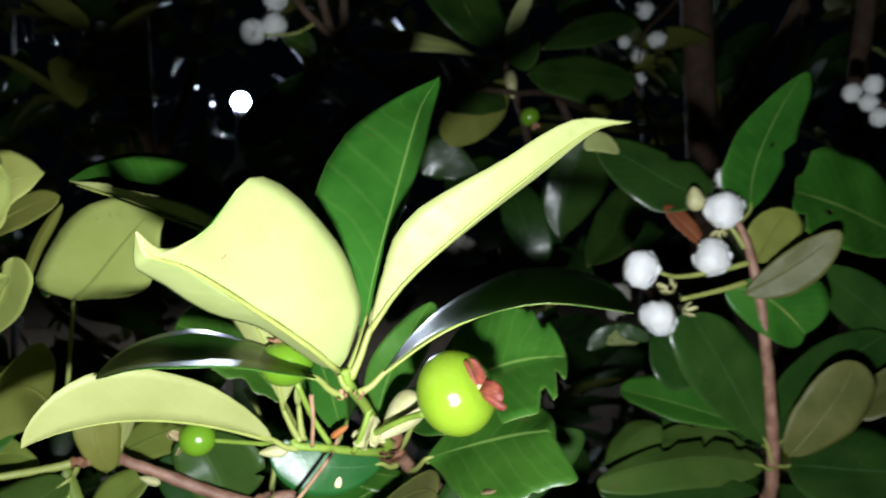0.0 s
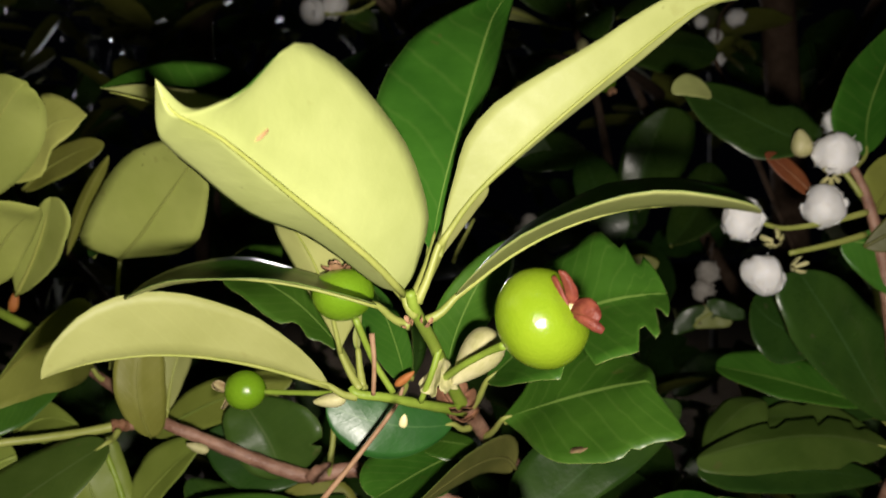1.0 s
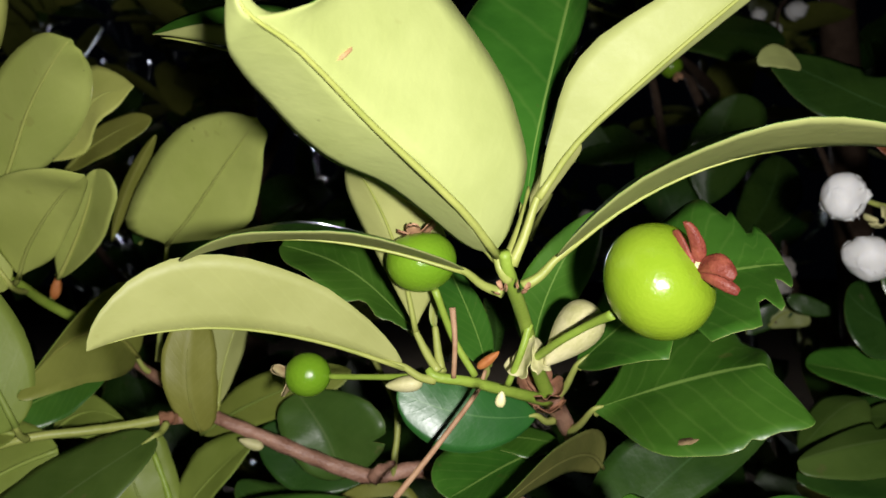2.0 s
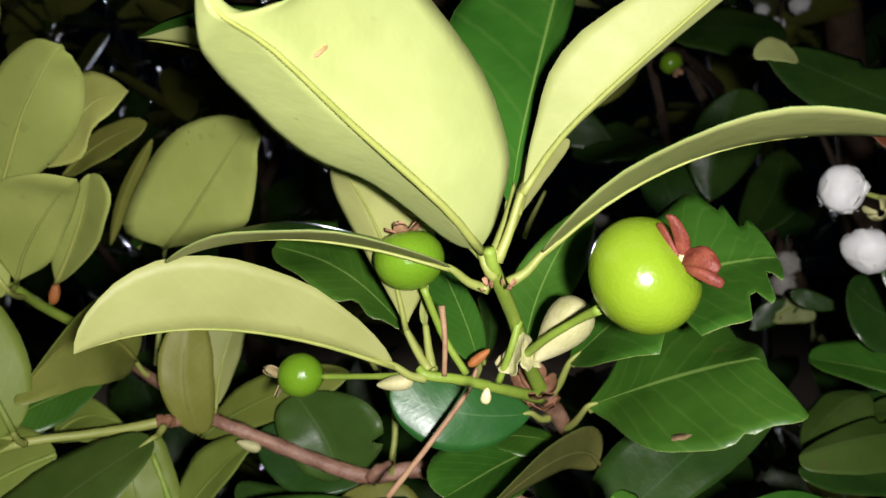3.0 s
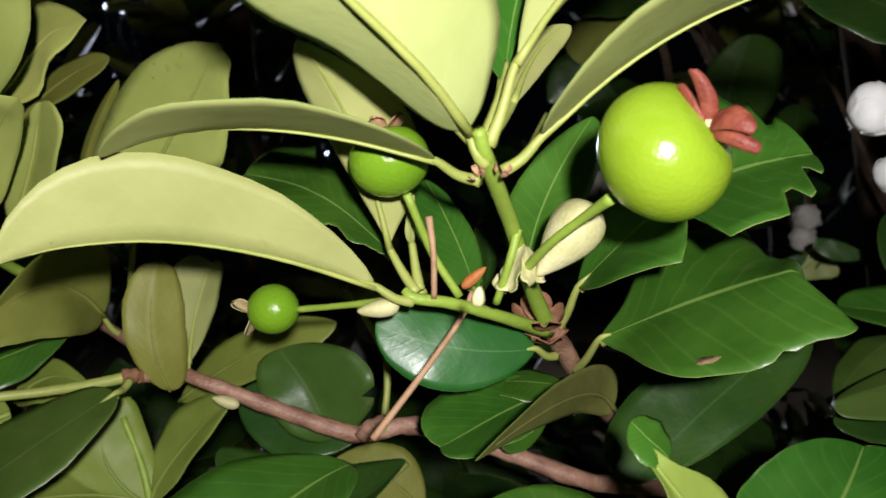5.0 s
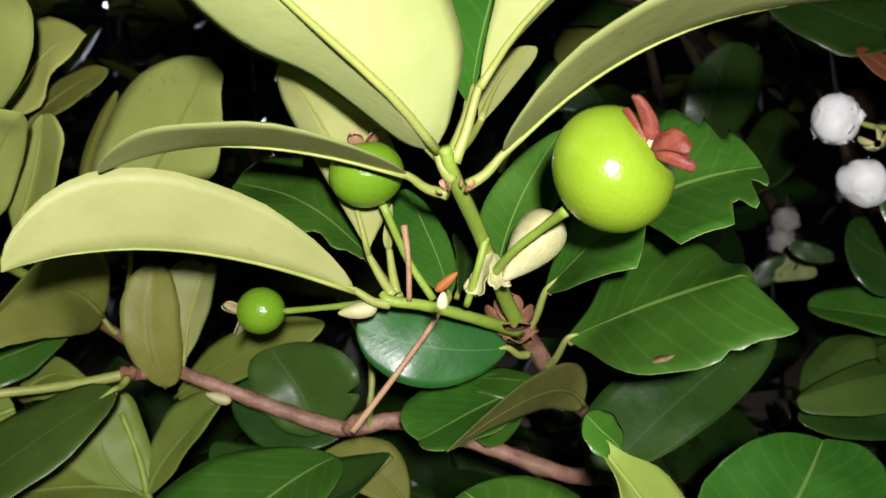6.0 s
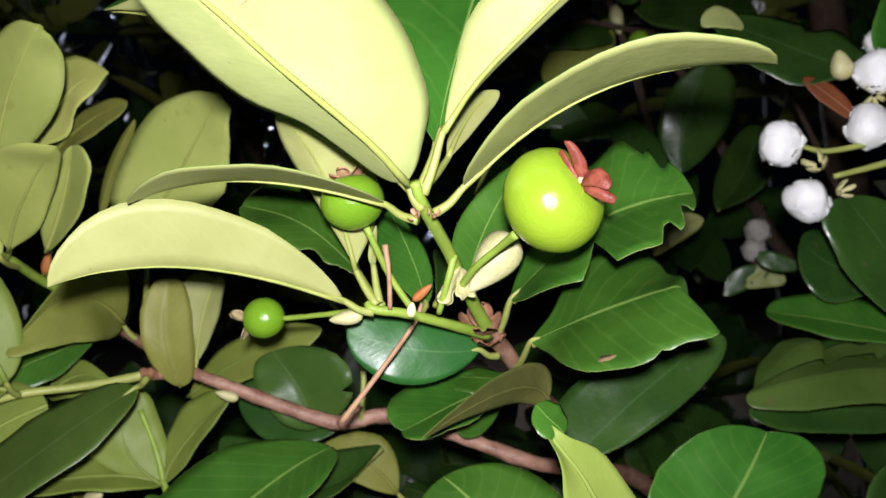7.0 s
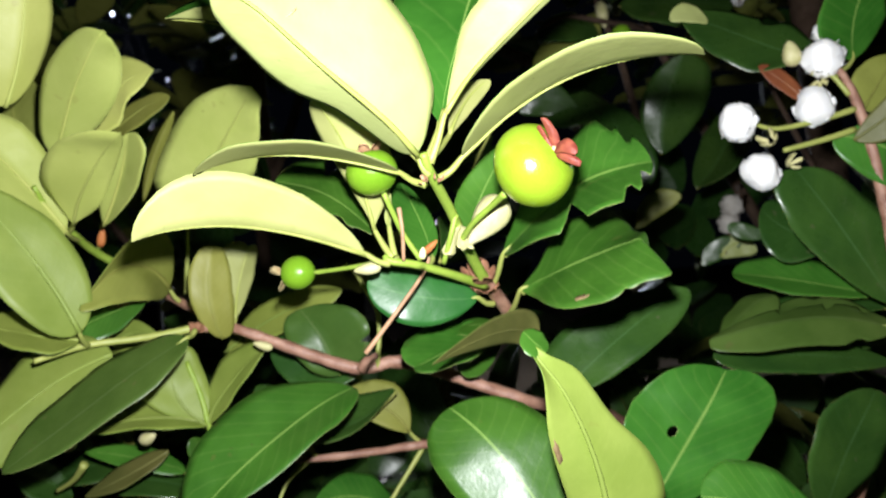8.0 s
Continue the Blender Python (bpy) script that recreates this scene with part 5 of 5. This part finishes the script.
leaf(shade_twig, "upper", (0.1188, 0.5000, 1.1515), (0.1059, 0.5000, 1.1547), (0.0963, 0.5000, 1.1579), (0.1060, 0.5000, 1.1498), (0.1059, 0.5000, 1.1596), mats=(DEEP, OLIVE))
leaf(branch, "upper", (0.0092, 0.251, 1.1173), (0.0062, 0.25, 1.1207), (0.0031, 0.252, 1.1236), (0.004, 0.246, 1.1181), (0.0086, 0.256, 1.1226), a=0.5, c=0.5, rib=0)
leaf(flowering, "upper", (0.1114, 0.4000, 1.0283), (0.1237, 0.4000, 1.0544), (0.1399, 0.4100, 1.0788), (0.1080, 0.3900, 1.0641), (0.1423, 0.4100, 1.0517), mats=(DEEP, OLIVE))
stem("side_stem", flowering, [(0.1555, 0.4200, 1.0893), (0.1480, 0.4300, 1.0602), (0.1402, 0.4400, 1.0322), (0.1359, 0.4600, 1.0052)], (0.0022, 0.0024, 0.0026, 0.003), BARK, rough=0.12)
leaf(flowering, "upper", (0.1554, 0.4400, 1.0977), (0.1333, 0.4400, 1.1016), (0.1106, 0.4500, 1.1105), (0.1302, 0.4300, 1.0947), (0.1366, 0.4500, 1.1103), mats=(DEEP, OLIVE))


# ---- trunks of the shrub ----
def trunk(at, top, radius):
    ob = thing("shrub_trunk", (at[0], at[1], 0), "dark brown rough guava trunk rising from the soil", "trunk", "trunks of the shrub")
    a, b = Vector(at), Vector(top)
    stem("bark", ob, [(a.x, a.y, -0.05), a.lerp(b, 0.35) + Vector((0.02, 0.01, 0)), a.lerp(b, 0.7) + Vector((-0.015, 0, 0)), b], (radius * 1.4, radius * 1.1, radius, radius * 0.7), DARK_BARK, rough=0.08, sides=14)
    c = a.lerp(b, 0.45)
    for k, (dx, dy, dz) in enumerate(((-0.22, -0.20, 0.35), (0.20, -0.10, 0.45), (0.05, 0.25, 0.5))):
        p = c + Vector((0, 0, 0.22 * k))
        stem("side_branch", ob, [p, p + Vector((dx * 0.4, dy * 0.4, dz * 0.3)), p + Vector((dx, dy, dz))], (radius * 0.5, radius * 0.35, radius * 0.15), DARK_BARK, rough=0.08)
    return ob


trunk((0.2589, 0.9500, 0.0000), (0.2689, 0.9500, 2.4000), 0.017)
trunk((0.2101, 0.9200, 0.0000), (0.5501, 0.9000, 2.2000), 0.010)
trunk((-0.45, 1.10, 0.0), (-0.38, 1.05, 2.3), 0.016)


# ---- shaded foliage behind, too dense to count ----
def foliage(name, label, count, low, high, size, mats, seed, gap):
    """Leaves in whorls on short twigs, all in one mesh; a gap towards the lamp stays open."""
    rnd = random.Random(seed)
    verts, faces, skins, uvs = [], [], [], []
    eye, far = Vector((0.0, 0.06, 1.18)), Vector(LAMP)
    for _ in range(count):
        c = Vector(tuple(rnd.uniform(a, b) for a, b in zip(low, high)))
        along = (far - eye).normalized()
        off = (c - eye) - along * (c - eye).dot(along)
        if off.length < gap:
            continue
        axis = Vector((rnd.gauss(0, 0.5), rnd.gauss(-0.3, 0.4), rnd.gauss(0.6, 0.5))).normalized()
        side = axis.orthogonal().normalized()
        for k in range(rnd.randint(5, 9)):
            turn = rnd.uniform(0, 6.28)
            out = (side * math.cos(turn) + axis.cross(side) * math.sin(turn)) * 0.85 + axis * rnd.uniform(-0.1, 0.7)
            out.normalize()
            length = size * rnd.uniform(0.7, 1.2)
            b = c + axis * rnd.uniform(-0.02, 0.02) + out * 0.008
            wide = out.cross(axis).normalized() * length * rnd.uniform(0.20, 0.27)
            up = wide.cross(out).normalized()
            droop = rnd.uniform(-0.05, 0.16)
            base = len(verts)
            rows = (0.0, 0.12, 0.3, 0.5, 0.7, 0.87, 1.0)
            for layer in (0, 1):
                for u in rows:
                    prof = u ** 0.6 * (1.001 - u) ** 0.55 / 0.45
                    p = b + out * length * u - up * droop * length * u * u - up * 0.0004 * layer
                    verts += [p - wide * prof + up * 0.12 * length * prof * 0.5, p, p + wide * prof + up * 0.12 * length * prof * 0.5]
            n = len(rows) * 3
            for layer in (0, 1):
                for r in range(len(rows) - 1):
                    for q in (0, 1):
                        i = base + layer * n + r * 3 + q
                        quad = (i, i + 1, i + 4, i + 3)
                        faces.append(quad if layer == 0 else quad[::-1])
                        skins.append(layer)
                        uv = [(rows[r], q / 2), (rows[r], (q + 1) / 2), (rows[r + 1], (q + 1) / 2), (rows[r + 1], q / 2)]
                        uvs += uv if layer == 0 else uv[::-1]
    mesh = bpy.data.meshes.new(name)
    mesh.from_pydata(verts, [], faces)
    layer = mesh.uv_layers.new(name="UVMap")
    layer.data.foreach_set("uv", [v for p in uvs for v in p])
    for m in mats:
        mesh.materials.append(m)
    mesh.polygons.foreach_set("material_index", skins)
    mesh.polygons.foreach_set("use_smooth", [True] * len(faces))
    return tagged(new(name, mesh), label, "foliage", kind="stuff")


LAMP = (-2.255, 8.05, 2.49)
# these leaves take the darker greens, with part of their shade in the colour
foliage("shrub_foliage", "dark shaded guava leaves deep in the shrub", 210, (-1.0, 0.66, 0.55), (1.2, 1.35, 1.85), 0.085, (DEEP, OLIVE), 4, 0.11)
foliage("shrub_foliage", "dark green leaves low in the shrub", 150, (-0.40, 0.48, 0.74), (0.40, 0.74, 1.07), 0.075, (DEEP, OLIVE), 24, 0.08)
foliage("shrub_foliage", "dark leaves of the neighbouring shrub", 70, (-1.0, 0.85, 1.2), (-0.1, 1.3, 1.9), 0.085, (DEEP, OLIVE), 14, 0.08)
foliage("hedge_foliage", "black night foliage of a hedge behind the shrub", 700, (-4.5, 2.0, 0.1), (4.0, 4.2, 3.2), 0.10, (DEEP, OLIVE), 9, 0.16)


# ---- a bright lamp far behind the shrub ----
GLOW, tree, shine = material("lamp_glow", 0.5)
shine.inputs["Base Color"].default_value = (0.9, 0.9, 0.9, 1)
shine.inputs["Emission Color"].default_value = (0.86, 0.90, 1.0, 1)
shine.inputs["Emission Strength"].default_value = 1800.0
METAL = plain("lamp_metal", (0.10, 0.10, 0.11), (0.16, 0.16, 0.17), 20, 0.4, 0.0005, 0.5)
lamp = thing("street_lamp", (LAMP[0], LAMP[1], 0), "street lamp with a round white glowing globe on a dark pole", "lamp")
stem("pole", lamp, [(LAMP[0], LAMP[1], -0.1), (LAMP[0], LAMP[1], 1.2), (LAMP[0], LAMP[1], LAMP[2] - 0.08)], (0.06, 0.045, 0.04), METAL, rough=0.0, sides=14)
place(part("collar", turned(ball(0.07, 0.5), Vector(LAMP) - Vector((0, 0, 0.09)), (0, 0, 1)), METAL, lamp), lamp)
place(part("globe", turned(ball(0.078, 1.0), LAMP, (0, 0, 1)), GLOW, lamp, "white glowing lamp globe"), lamp)


# ---- glowing points added for the far glints of light among the foliage ----
SPARK, tree, shine = material("spark_glow", 0.5)
shine.inputs["Emission Color"].default_value = (0.80, 0.86, 1.0, 1)
shine.inputs["Emission Strength"].default_value = 6.0
CABLE = plain("black_cable", (0.010, 0.010, 0.010), (0.016, 0.016, 0.016), 20, 0.7, 0.0005, 0.2)
sparks = ((-4.539, 7.5, 3.993, 0.013), (-3.648, 7.5, 3.841, 0.0143), (-2.503, 7.5, 2.538, 0.0078), (-2.357, 7.5, 2.379, 0.0091), (-2.955, 7.5, 2.724, 0.0065), (-3.984, 7.5, 3.271, 0.0059), (-4.363, 7.5, 3.928, 0.013), (-1.415, 7.5, 2.107, 0.0052), (-3.79, 7.5, 2.947, 0.0052), (-3.011, 7.5, 2.56, 0.0039), (-3.139, 7.5, 2.764, 0.0039), (-4.078, 7.5, 2.974, 0.0025), (-3.423, 7.5, 3.174, 0.0035), (-3.346, 7.5, 3.061, 0.003), (-2.882, 7.5, 2.381, 0.0025), (-3.48, 7.5, 2.306, 0.0025), (-2.262, 7.5, 2.099, 0.003), (-1.303, 7.5, 2.198, 0.003), (-1.221, 7.5, 2.299, 0.003), (-3.877, 7.5, 3.141, 0.004), (-4.47, 7.5, 3.297, 0.003))
glints = thing("glint_points", (-4.2, 7.5, 0), "small white glowing points added for far glints among dark foliage", "lights")
# poles and cable are made up, only to carry the glowing points
stem("pole", glints, [(-4.2, 7.5, -0.1), (-4.2, 7.5, 1.5), (-4.2, 7.5, 3.2)], (0.03, 0.03, 0.03), CABLE, rough=0.0)
stem("pole", glints, [(1.5, 7.5, -0.1), (1.5, 7.5, 1.5), (1.5, 7.5, 3.2)], (0.03, 0.03, 0.03), CABLE, rough=0.0)
stem("cable", glints, [(-4.2, 7.5, 3.2), *((x, y + 0.03, z) for x, y, z, r in sorted(sparks)), (1.5, 7.5, 3.2)], (0.003, 0.003), CABLE, rough=0.0, sides=5)
for x, y, z, r in sparks:
    place(part("glint_point", turned(ball(r, 1.5, 14, 10), (x, y, z), (0, 0, 1)), SPARK, glints), glints)
